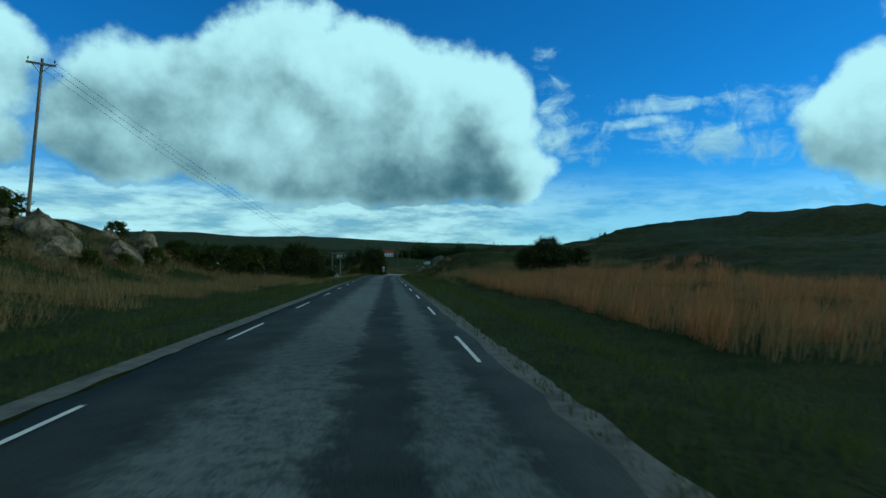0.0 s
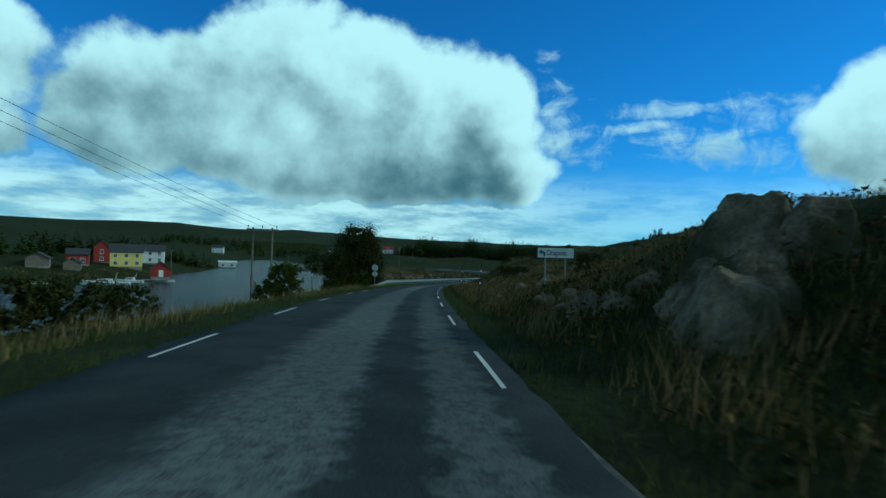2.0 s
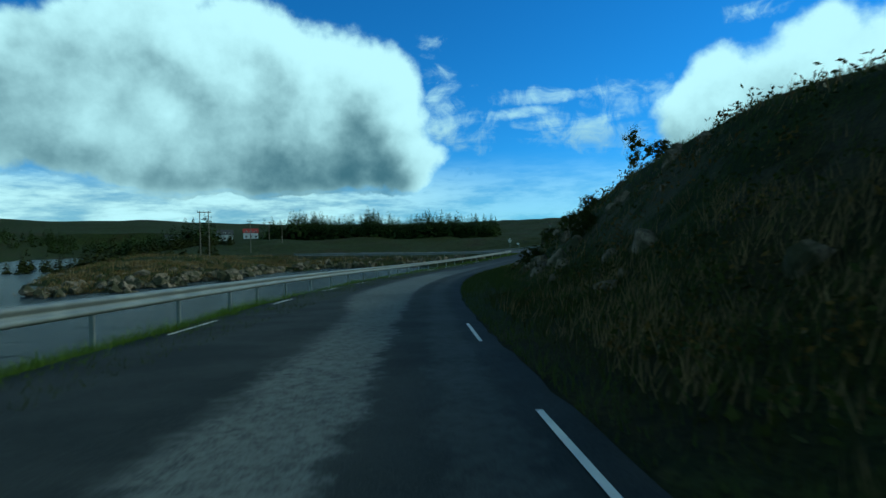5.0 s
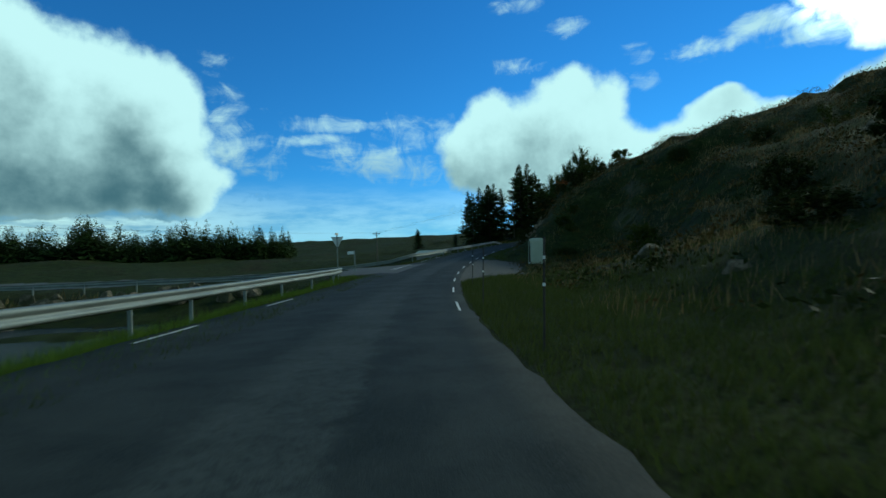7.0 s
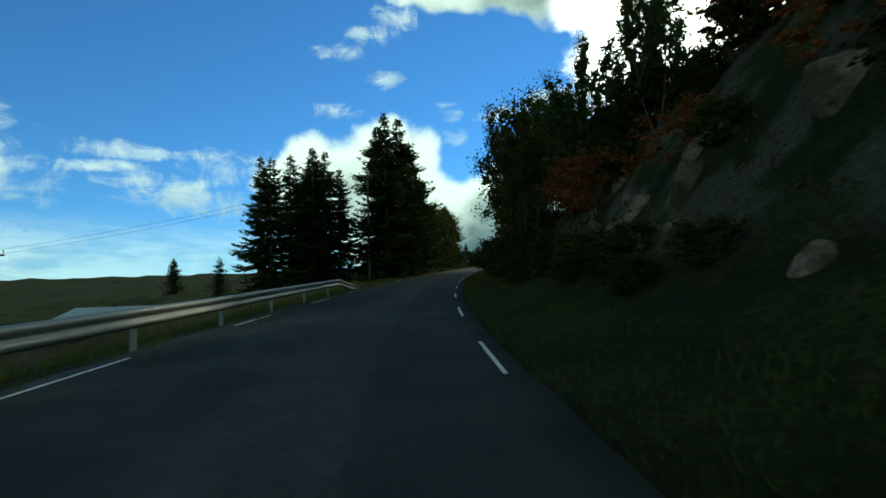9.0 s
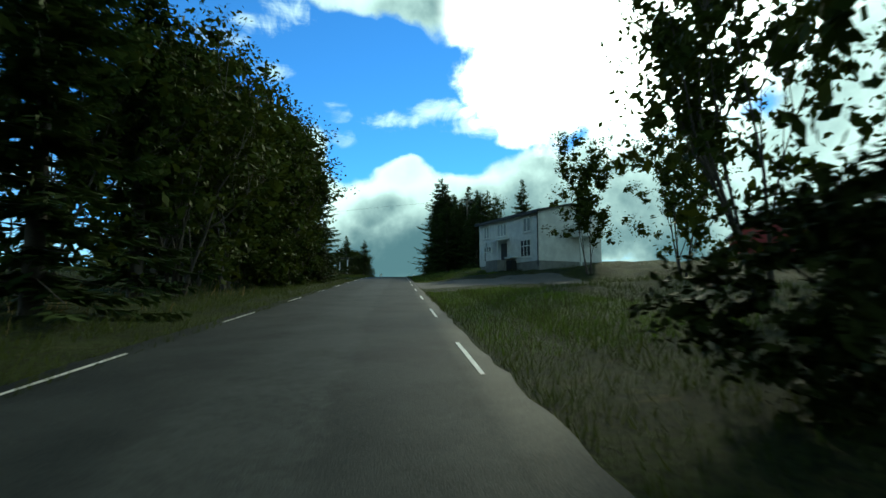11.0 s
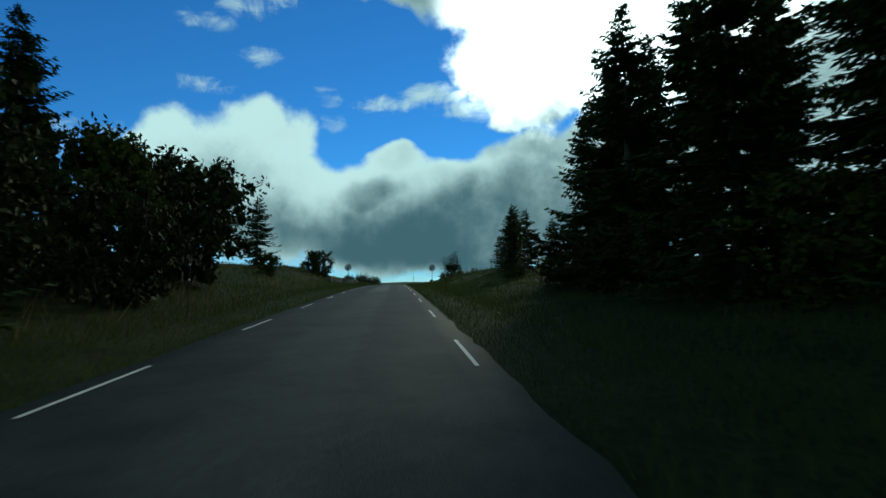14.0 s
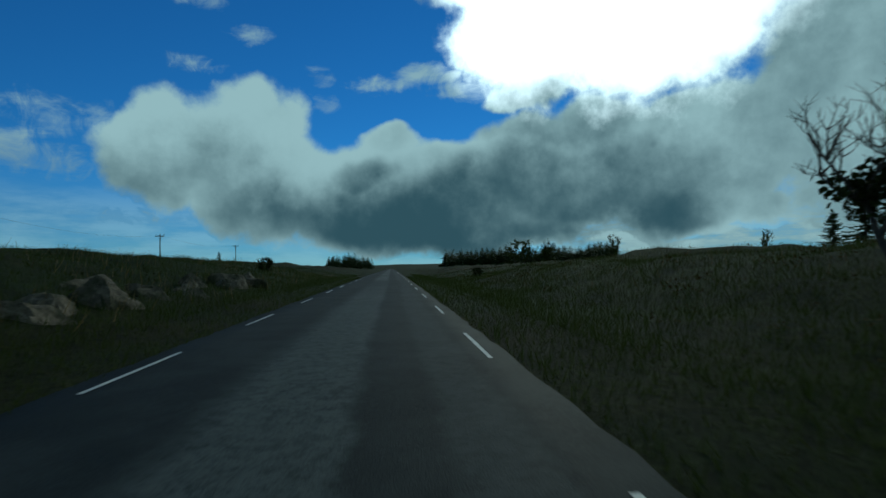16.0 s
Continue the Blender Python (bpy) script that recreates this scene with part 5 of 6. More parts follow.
def patch(name, spots, dz, mat, label, category, wob=.12, seed=2):
    """A flat patch of surface laid over the ground, its outline given as (s, u) corners of two long edges."""
    r = random.Random(seed)
    verts, faces = [], []
    cols = 9
    rows_n = 0
    for (s0, u0), (s1, u1) in spots:
        for c in range(cols):
            k = c / (cols - 1)
            s, u = s0 + (s1 - s0) * k, u0 + (u1 - u0) * k
            w = wob if 0 < c < cols - 1 else wob * 2
            p = beside(s + r.uniform(-w, w), u)
            p.z += dz if rows_n == 0 or (0 < c < cols - 1 and rows_n < len(spots) - 1) else dz - .07
            verts.append(p)
        rows_n += 1
    for i in range(rows_n - 1):
        for c in range(cols - 1):
            a = i * cols + c
            faces.append((a, a + 1, a + cols + 1, a + cols))
    me = mesh_of(name, verts, faces, mat, True)
    me.flip_normals() if me.polygons[0].normal.z < 0 else None
    return tagged(new(name, me), label, category, kind="structure")


patch("gravel_layby", [((280 + k * .8, -2.38 - k * .5), (312 - k * 1.1, -2.38 - k * .5)) for k in range(10)], .03, M_LAYBY, "gravel lay-by in front of the bus shelter", "lay-by")
patch("driveway", [((428 - k * .2, -2.3 - k * .7), (439 - k * .35, -2.3 - k * .7)) for k in range(16)], .04, M_LAYBY, "earthen gravel driveway up to the house", "driveway")
M_SIDE = plain("side road asphalt", (.055, .058, .058), .85, 0, .3, 1.5, 45, .5)
patch("side_road", [((290.5 + min(k, 4) * .5, 2.3 + k * 1.5), (305 - min(k, 4) * .8, 2.3 + k * 1.5)) for k in range(42)], .07, M_SIDE, "asphalt side road across the causeway", "road", .02)
for k in range(6):
    d = new("yield_mark", mesh_of("yield_mark", [road_at(294 + k * 1.3, 3.0, .12), road_at(294.5 + k * 1.3, 3.0, .12), road_at(294.25 + k * 1.3, 3.5, .12)], [(0, 1, 2)], M_LINE))
    d.parent = road

# ---------- buildings ----------


def window(parent, x, z, w, h, y, cols=2, rows_n=2, trim=None, glass=None):
    """A window in the wall plane y (outside is -y): frame, sill, panes and bars."""
    trim = trim or M_TRIM
    bm = bmesh.new()
    t = .09
    for a in ((x - w / 2 - t, z - t, x + w / 2 + t, z), (x - w / 2 - t, z + h, x + w / 2 + t, z + h + t), (x - w / 2 - t, z, x - w / 2, z + h), (x + w / 2, z, x + w / 2 + t, z + h)):
        box(bm, a[0], y - .06, a[1], a[2], y + .02, a[3])
    win = part("window", bm, trim, parent)
    for c in range(cols):
        for r in range(rows_n):
            zs = [0, .64 * h, h] if rows_n == 2 else [0, h]
            part("pane", boxed(x - w / 2 + c * w / cols + .03, y - .015, z + zs[r] + .03, x - w / 2 + (c + 1) * w / cols - .03, y + .01, z + zs[r + 1] - .03), glass or M_PANE, win, "pale toned window pane" if glass else "dark reflecting glass")
    bm = bmesh.new()
    for c in range(1, cols):
        box(bm, x - w / 2 + c * w / cols - .03, y - .045, z, x - w / 2 + c * w / cols + .03, y - .005, z + h)
    if rows_n == 2:
        for c in range(cols):
            box(bm, x - w / 2 + c * w / cols + .03, y - .045, z + .64 * h - .025, x - w / 2 + (c + 1) * w / cols - .03, y - .005, z + .64 * h + .025)
    if cols > 1 or rows_n > 1:
        part("glazing_bar", bm, trim, win)
    part("sill", boxed(x - w / 2 - .14, y - .11, z - .14, x + w / 2 + .14, y - .0, z - t - .002), trim, win)
    return win


def clad(bm_name, parent, x0, x1, z0, z1, y, mat, pitch_m=.16, vertical=True):
    """Boards on a wall plane, each with its own edge, joined into one part."""
    bm = bmesh.new()
    r = random.Random(int(abs(x0 * 100) + z1 * 10))
    if vertical:
        x = x0
        while x < x1 - .02:
            w = min(pitch_m, x1 - x)
            box(bm, x + .006, y - .022 - r.uniform(0, .006), z0, x + w - .006, y, z1)
            x += pitch_m
    else:
        z = z0
        while z < z1 - .02:
            w = min(pitch_m, z1 - z)
            box(bm, x0, y - .02 - r.uniform(0, .006), z + .004, x1, y, z + w - .004)
            z += pitch_m
    return part(bm_name, bm, mat, parent)


def gable_house(name, m, w, d, eave, ridge, mat, roof, label, category="house", plinth=.5, along="x", over=.35):
    """A plain gabled house: front wall on y = 0 from x = 0 to w, depth d; ridge along x or y. Returns its Empty."""
    ob = thing(name, m, label, category)
    part("plinth", boxed(.04, .04, -1.2, w - .04, d - .04, plinth), M_PLINTH, ob)
    bm = bmesh.new()
    if along == "x":
        prism(bm, [(0, plinth), (d, plinth), (d, eave), (d / 2, ridge), (0, eave)], "x", 0, w)
    else:
        prism(bm, [(0, plinth), (w, plinth), (w, eave), (w / 2, ridge), (0, eave)], "y", 0, d)
    part("wall", bm, mat, ob)
    span = d if along == "x" else w
    k = (ridge - eave) / (span / 2)
    for sgn in (0, 1):
        bm = bmesh.new()
        pts = [(-over, eave - over * k), (span / 2, ridge), (span / 2, ridge + .16), (-over, eave - over * k + .16)]
        if sgn:
            pts = [(span - a, b) for a, b in pts]
        prism(bm, pts, "x" if along == "x" else "y", -over, (w if along == "x" else d) + over)
        part("roof", bm, roof, ob)
    return ob


# the white house by the road
A, B = beside(447.2, -8.9), beside(438.8, -12.4)
z0 = road_at(443).z + .95
yaw = math.atan2(A.y - B.y, A.x - B.x)
L = math.hypot(A.x - B.x, A.y - B.y)
house = gable_house("wooden_house", Matrix.Translation((A.x, A.y, z0)) @ Matrix.Rotation(yaw + math.pi, 4, "Z"), L, 6.6, 4.55, 5.25, M_WHITE, M_ROOF, "weathered white two-storey wooden house with porch", plinth=.55)
clad("cladding", house, .0, L, .56, 2.62, -.001, M_WHITE, .15)
clad("cladding", house, .0, L, 2.72, 4.52, -.001, M_WHITE, .15)
part("belt_board", boxed(-.02, -.05, 2.62, L + .02, -.001, 2.72), M_TRIM, house, "grey painted belt board")
for x in (.06, L - .06):
    part("corner_board", boxed(x - .08, -.045, .56, x + .08, -.0225, 4.52), M_TRIM, house)
for x, z, w, h, c, r in ((1.45, 1.0, 1.15, 1.3, 3, 2), (L - 1.75, 1.0, 1.35, 1.35, 3, 2), (1.3, 3.15, .85, 1.0, 2, 1), (3.85, 3.08, 1.35, 1.05, 3, 1), (L - 1.5, 3.08, .95, 1.1, 2, 1)):
    # upper-floor panes get a paler colour than the lower ones
    window(house, x, z, w, h, -.03, c, r, None, M_PALE_PANE if z > 3 else None)
porch = part("porch_floor", boxed(2.95, -1.2, -.9, 4.8, -.03, .85), M_PLINTH, house)
part("porch_panel", boxed(2.95, -1.2, .85, 4.8, -1.14, 1.55), M_WHITE, house)
for x in (3.0, 3.9, 4.75):
    part("porch_post", boxed(x - .045, -1.19, 1.55, x + .045, -1.1, 2.45, bevel=.01), M_TRIM, house)
part("porch_roof", prism(bmesh.new(), [(-1.5, 2.42), (-.03, 2.75), (-.03, 2.83), (-1.5, 2.5)], "x", 2.7, 5.05), M_TRIM, house)
door = part("door", boxed(3.75, -.09, .86, 4.6, -.03, 2.35), M_ROOF, house, "dark front door behind the porch")
part("cellar_door", boxed(5.15, -.5, -.95, 5.95, .0, .75), M_DARK, house, "dark cellar entrance")
part("cellar_jamb", boxed(5.0, -.6, -.95, 5.14, .0, .95), M_PLINTH, house)
part("cellar_lintel", boxed(5.0, -.6, .97, 6.15, .0, 1.07), M_TRIM, house)
bm = tube(bmesh.new(), (L - .1, -.05, 4.35), (L + .15, -1.0, 3.95), .03, .03, 8)
tube(bm, (L - .1, -.05, 4.05), (L + .1, -.8, 4.02), .015, .015, 6)
part("bracket", bm, M_WOOD, house, "grey pole bracket under the eave")
part("gutter", boxed(-.3, -.42, 4.36, L + .3, -.33, 4.46, bevel=.02), M_ROOF, house, "dark eaves gutter")
part("downpipe", tube(bmesh.new(), (L - .02, -.1, .1), (L - .02, -.1, 4.4), .04, .04, 8), M_ROOF, house, "dark downpipe")
part("balcony_floor", boxed(L + .002, 3.2, 2.55, L + 1.3, 5.6, 2.7), M_TRIM, house)
for y in (3.2, 5.5):
    part("balcony_side", boxed(L + .002, y, 2.701, L + 1.3, y + .06, 3.55), M_WHITE, house)
part("balcony_front", boxed(L + 1.24, 3.261, 2.701, L + 1.3, 5.499, 3.55), M_WHITE, house)
part("balcony_post", boxed(L + 1.1, 3.2, -1.0, L + 1.25, 3.35, 2.549), M_TRIM, house)

# the red barn; the trees' deep shade is painted into its boards
C = beside(463, -15.4)
barn = gable_house("red_barn", Matrix.Translation((C.x, C.y, C.z - .1)) @ Matrix.Rotation(radians(heading(462) + 20), 4, "Z"), 7.0, 8.5, 4.9, 5.9, M_RED_SHADED, M_ROOF, "red painted wooden barn with dark roof", "barn", .4, "y")
clad("cladding", barn, 0, 7.0, .41, 4.98, -.001, M_RED_SHADED, .18)
window(barn, 4.6, 2.6, .9, .9, -.03, 2, 1)
part("barn_door", boxed(1.2, -.07, .42, 3.2, -.03, 2.9), M_RED_SHADED, barn)
D = beside(436, -33)
shed = gable_house("red_shed", Matrix.Translation(D) @ Matrix.Rotation(radians(heading(440) + 10), 4, "Z"), 6.0, 8.0, 2.6, 4.6, M_RED, M_WHITE, "red outbuilding with pale roof behind the house", "shed", .3, "x")
E_ = Vector((70.2, 341.6, ground_at(70.2, 341.6)))
gable_house("boat_shed", Matrix.Translation(E_) @ Matrix.Rotation(radians(heading(344)), 4, "Z"), 5.6, 4.0, 1.5, 2.1, M_PLINTH, M_SHELL, "low grey shed with pale roof below the road", "shed", .3, "x")


def roof_stand(s, u):
    """An open timber stand with a small pitched roof on the verge."""
    p = beside(s, u)
    ob = thing("milk_stand", Matrix.Translation(p) @ Matrix.Rotation(radians(heading(s)), 4, "Z") @ Matrix.Diagonal((1.1, 1.1, 1.1, 1)), "open wooden stand with a dark flat roof", "shelter")
    for x in (-.5, .5):
        for y in (-.3, .3):
            part("post", boxed(x - .04, y - .04, -.3, x + .04, y + .04, 2.05), M_TRIM, ob)
    part("roof", prism(bmesh.new(), [(-.5, 2.02), (.5, 2.1), (.5, 2.4), (-.5, 2.32)], "x", -.65, .65), M_ROOF, ob)
    part("back_board", boxed(-.46, .3, .3, .46, .34, 1.2), M_WOOD, ob)


roof_stand(475, 6.6)


def far_spot(x, y, z=None):
    return Vector((x, y, ground_at(x, y) if z is None else z))


def cottage(x, y, yaw, w, d, eave, ridge, mat, roof, label, n=3, storeys=1, along="x", name="house", z=None):
    ob = gable_house(name, Matrix.Translation(far_spot(x, y, z)) @ Matrix.Rotation(radians(yaw), 4, "Z") @ Matrix.Translation((-w / 2, 0, 0)), w, d, eave, ridge, mat, roof, label, name.replace("_", " "), .4, along)
    for f in range(storeys):
        for k in range(n):
            window(ob, (k + .5) * w / n, .95 + f * 2.3, .95, 1.1, -.02, 2, 1)
    return ob

# ---------- houses, boats and woods across the bay ----------
cottage(-104.4, 242.4, 30, 8.8, 7, 5.0, 7.4, M_YELLOW, M_ROOF, "yellow two-storey wooden house by the water", 3, 2)
cottage(-111.4, 269.3, 25, 9, 7, 4.8, 6.8, M_WHITE, M_ROOF, "white wooden house above the bay", 3, 2)
cottage(-117.2, 250.6, 30, 4.5, 6, 5.2, 7.4, M_RED, M_ROOF, "tall red wooden storehouse by the water", 1, 2, "y", "storehouse")
cottage(-112.6, 231.8, 30, 5.5, 6, 3.2, 4.8, M_RED, M_ROOF, "small red wooden house by the water", 2, 1, "x")
bh = cottage(-83.3, 222.5, 30, 4.8, 6.5, 2.7, 4.5, M_RED, M_ROOF, "red boathouse with white door at the water's edge", 0, 0, "y", "boathouse", WATER_Z + .5)
part("boathouse_door", boxed(1.85, -.06, .45, 2.95, -.02, 2.3), M_TRIM, bh, "white painted door")
cottage(-111.4, 214.3, 30, 5, 5, 2.4, 3.8, M_WOOD, M_ROOF, "weathered grey boathouse by the water", 0, 0, "y", "boathouse")
cottage(-105.5, 219.0, 30, 4, 5, 2.2, 3.5, M_WOOD, M_ROOF, "weathered grey boathouse by the water", 0, 0, "y", "boathouse")
cottage(-109.0, 334.8, 20, 8, 4, 2.8, 3.4, M_WHITE, M_TRIM, "long low white cabin on the shore", 2, 1)
cottage(-56, 462, 12, 7.5, 6, 3.6, 5.8, M_WHITE, M_ROOF, "white house with dark roof at the wood's edge", 3, 2)
cottage(-46, 478, 12, 7, 6, 3.6, 5.6, M_WHITE, M_RED, "white house with red roof at the wood's edge", 3, 2)
cottage(-95, 520, 12, 9, 7, 4.4, 6.6, M_WHITE, M_ROOF, "distant white farmhouse on the hill", 3, 1)
cottage(-190, 520, 15, 9, 7, 4.4, 6.6, M_WHITE, M_ROOF, "distant white farmhouse on the hill", 3, 1)
h_pole(far_spot(-35, 322.6), 12, 11.5)
t_pole(far_spot(-92.7, 247.0), 30, 9)
t_pole(far_spot(-24, 405), 30, 8), t_pole(far_spot(-30, 415), 30, 8)
t_pole(far_spot(-69.3, 297.4), 30, 9)


def boat(x, y, yaw, n, label, cabin=True):
    ob = thing("motor_boat", Matrix.Translation((x, y, WATER_Z)) @ Matrix.Rotation(radians(yaw), 4, "Z"), label, "boat", "boats in the bay")
    verts, faces = [], []
    secs = [(-.5, .30), (-.3, .34), (0, .34), (.25, .28), (.42, .13), (.5, .01)]
    for k, w in secs:
        rise = .12 * max(0, k) * n
        verts += [(k * n, -w * n * .5, .55 + rise), (k * n, -w * n * .38, -.15), (k * n, w * n * .38, -.15), (k * n, w * n * .5, .55 + rise)]
    for i in range(len(secs) - 1):
        for j in range(3):
            a = i * 4 + j
            faces.append((a, a + 4, a + 5, a + 1))
        faces.append((i * 4 + 3, i * 4 + 7, i * 4 + 4, i * 4))
    faces.append((0, 1, 2, 3))
    part("hull", mesh_of("hull", verts, faces, M_TRIM), None, ob)
    if cabin:
        bm = prism(bmesh.new(), [(-.18 * n, .5), (.22 * n, .5), (.12 * n, 1.25), (-.16 * n, 1.35)], "y", -.11 * n, .11 * n)
        part("cabin", bm, M_TRIM, ob)
        part("windscreen", boxed(-.1 * n, -.112 * n, .85, .12 * n, .112 * n, 1.15), M_PANE, ob)
        part("mast", tube(bmesh.new(), (-.2 * n, 0, .5), (-.26 * n, 0, 2.8), .04, .03, 6), M_TRIM, ob)


boat(-85.5, 200.5, 205, 11, "white cabin cruiser moored in the bay")
boat(-95.0, 194.4, 215, 4.5, "small open boat moored by the boathouses", False)
boat(-84.5, 209.6, 200, 6, "small fishing boat moored at the pier")
boat(-78.6, 215.5, 200, 4.5, "small open boat moored by the boathouses", False)
pier = thing("wooden_pier", Matrix.Translation((-81, 213, WATER_Z)) @ Matrix.Rotation(radians(30), 4, "Z"), "narrow wooden pier beside the red boathouse", "pier")
part("deck", boxed(-6, -.9, .55, 4, .9, .7), M_WOOD, pier)
for x in (-5.5, -2.5, .5, 3.5):
    part("pile", tube(bmesh.new(), (x, -.8, -1.6), (x, -.8, .55), .1, .1, 8), M_WOOD, pier)

# shore stones and the stone bank of the causeway, far off, as one joined object each
shore = random.Random(12)


def stones(name, spots, label):
    v, f = [], []
    for p, size, tall in spots:
        me = shore.choice(ROCKS)
        mat = Matrix.Translation(p) @ Matrix.Rotation(shore.uniform(0, 6.28), 4, "Z") @ Matrix.Diagonal((size * shore.uniform(.8, 1.2), size, size * tall, 1))
        k = len(v)
        v += [mat @ w.co for w in me.vertices]
        f += [tuple(k + i for i in q.vertices) for q in me.polygons]
    tagged(new(name, mesh_of(name, v, f, M_ROCK)), label, "rocks", kind="stuff")


spots = []
for k in range(150):
    s = 214 + k * .5
    one = np.array([1.0])
    for u in np.arange(24, 75, 1.0):
        p = road_at(s, u)
        if float(ground_su(one * s, one * u, one * p.x, one * p.y)[0]) > WATER_Z:
            p.z = WATER_Z + shore.uniform(-.2, .5)
            spots.append((p, shore.uniform(.35, 1.2), shore.uniform(.5, .9)))
            q = road_at(s + shore.uniform(-.4, .4), u + shore.uniform(.5, 3.0))
            q.z = WATER_Z + shore.uniform(.2, 1.0)
            spots.append((q, shore.uniform(.4, 1.3), shore.uniform(.5, .9)))
            break
for k in range(240):
    s, u = shore.uniform(205, 288), shore.uniform(40, 92)
    p = beside(s, u)
    if p.z > WATER_Z + .1:
        p.z -= .05
        spots.append((p, shore.uniform(.3, 1.1) * (1.4 if u < 55 else 1), shore.uniform(.4, .8)))
stones("shore_stones", spots, "pale wave-washed rocks along the far shore")
spots = []
for k in range(120):
    u = shore.uniform(6, 58)
    p = road_at(288.6 + shore.uniform(-2.6, .4), u)
    p.z = shore.uniform(WATER_Z, beside(290, u).z - .1)
    spots.append((p, shore.uniform(.4, .9), 1.0))
stones("stone_bank", spots, "grey stone bank of the causeway above the water")


def far_wood(name, corners, n, hmin, hmax, seed, label, mat, m=130, leaf_size=1.0):
    """Many far spruces as one joined object; corners: a quadrilateral in plan."""
    r = np.random.RandomState(seed)
    q = [np.array(c, float) for c in corners]
    a, b_ = r.uniform(0, 1, n), r.uniform(0, 1, n)
    xy = (q[0] * ((1 - a) * (1 - b_))[:, None] + q[1] * (a * (1 - b_))[:, None] + q[2] * (a * b_)[:, None] + q[3] * ((1 - a) * b_)[:, None])
    s, u = nearest_road(xy[:, 0].copy(), xy[:, 1].copy())
    z = np.maximum(ground_su(s, u, xy[:, 0], xy[:, 1]), WATER_Z)
    z = np.where(np.abs(u) < 13, -60, z)
    tall = 1 + .28 * waves(xy[:, 0], xy[:, 1], seed + 3, 34)
    cs, al, ac = [], [], []
    for i in range(n):
        h = (hmin + (hmax - hmin) * r.uniform(0, 1) ** 1.6) * tall[i]
        f = r.uniform(0, 1, m) ** 1.35
        ang = r.uniform(0, math.tau, m)
        rad = (1 - f) ** .75 * h * .30 * r.uniform(.3, 1.1, m)
        p = np.stack([xy[i, 0] + np.cos(ang) * rad, xy[i, 1] + np.sin(ang) * rad, z[i] + f * h * .97], 1)
        d = np.stack([np.cos(ang), np.sin(ang), r.uniform(-.6, .1, m)], 1) * (h * .09 * leaf_size * (1.2 - f))[:, None]
        e = np.stack([-np.sin(ang), np.cos(ang), r.uniform(-.5, .5, m)], 1) * (h * .075 * leaf_size * (1.2 - f))[:, None]
        cs.append(p), al.append(d), ac.append(e)
    ob = new(name, quads(np.concatenate(cs), np.concatenate(al), np.concatenate(ac), mat, name))
    return tagged(ob, label, "forest", kind="stuff")


far_wood("spruce_wood", [(-36, 447), (73, 436), (88, 475), (-34, 484)], 560, 7, 13.5, 1, "dark spruce wood on the far shore", M_SPRUCE, 260, .66)
far_wood("spruce_wood", [(-95, 425), (-60, 430), (-50, 460), (-100, 460)], 70, 6, 11, 2, "dark trees round the far houses", M_SPRUCE)
far_wood("spruce_wood", [(-170, 280), (-118, 275), (-105, 310), (-170, 340)], 150, 5, 9, 3, "dark trees behind the bay houses", M_SHRUB)
far_wood("spruce_wood", [(-165, 215), (-130, 220), (-130, 262), (-170, 270)], 25, 6, 10, 4, "dark trees behind the bay houses", M_SPRUCE)
far_wood("spruce_wood", [(-60, 300), (-30, 340), (-60, 372), (-90, 330)], 60, 2.5, 5, 5, "low scrub on the far shore", M_SHRUB)
far_wood("spruce_wood", [(572, 572), (585, 535), (660, 560), (640, 605)], 300, 7.5, 12, 6, "dark wood on the far rise", M_SPRUCE)
far_wood("spruce_wood", [(545, 640), (562, 602), (640, 650), (620, 690)], 260, 6, 10, 11, "dark wood on the far rise", M_SPRUCE)
far_wood("spruce_wood", [(585, 535), (600, 475), (680, 490), (660, 560)], 360, 7, 11, 7, "dark wood on the far rise", M_SPRUCE)
far_wood("spruce_wood", [(140, 300), (180, 290), (200, 320), (160, 330)], 30, 3, 5, 9, "stunted pines on the hill crest", M_SPRUCE)
far_wood("spruce_wood", [(-260, 560), (-120, 560), (-130, 640), (-290, 640)], 160, 5, 9, 10, "dark woods on the far hills", M_SPRUCE)
far_wood("spruce_wood", [(-20, 520), (60, 500), (70, 560), (-20, 580)], 200, 6, 10, 12, "dark woods on the far hills", M_SPRUCE)
far_wood("spruce_wood", [(-64, 380), (-40, 400), (-52, 440), (-84, 420)], 70, 3, 6, 13, "low scrub on the far shore", M_SHRUB)

# ---------- grass, reeds and heather ----------


M_LAWN = leaf("lawn grass", (.045, .090, .010), (.13, .19, .024), .35)


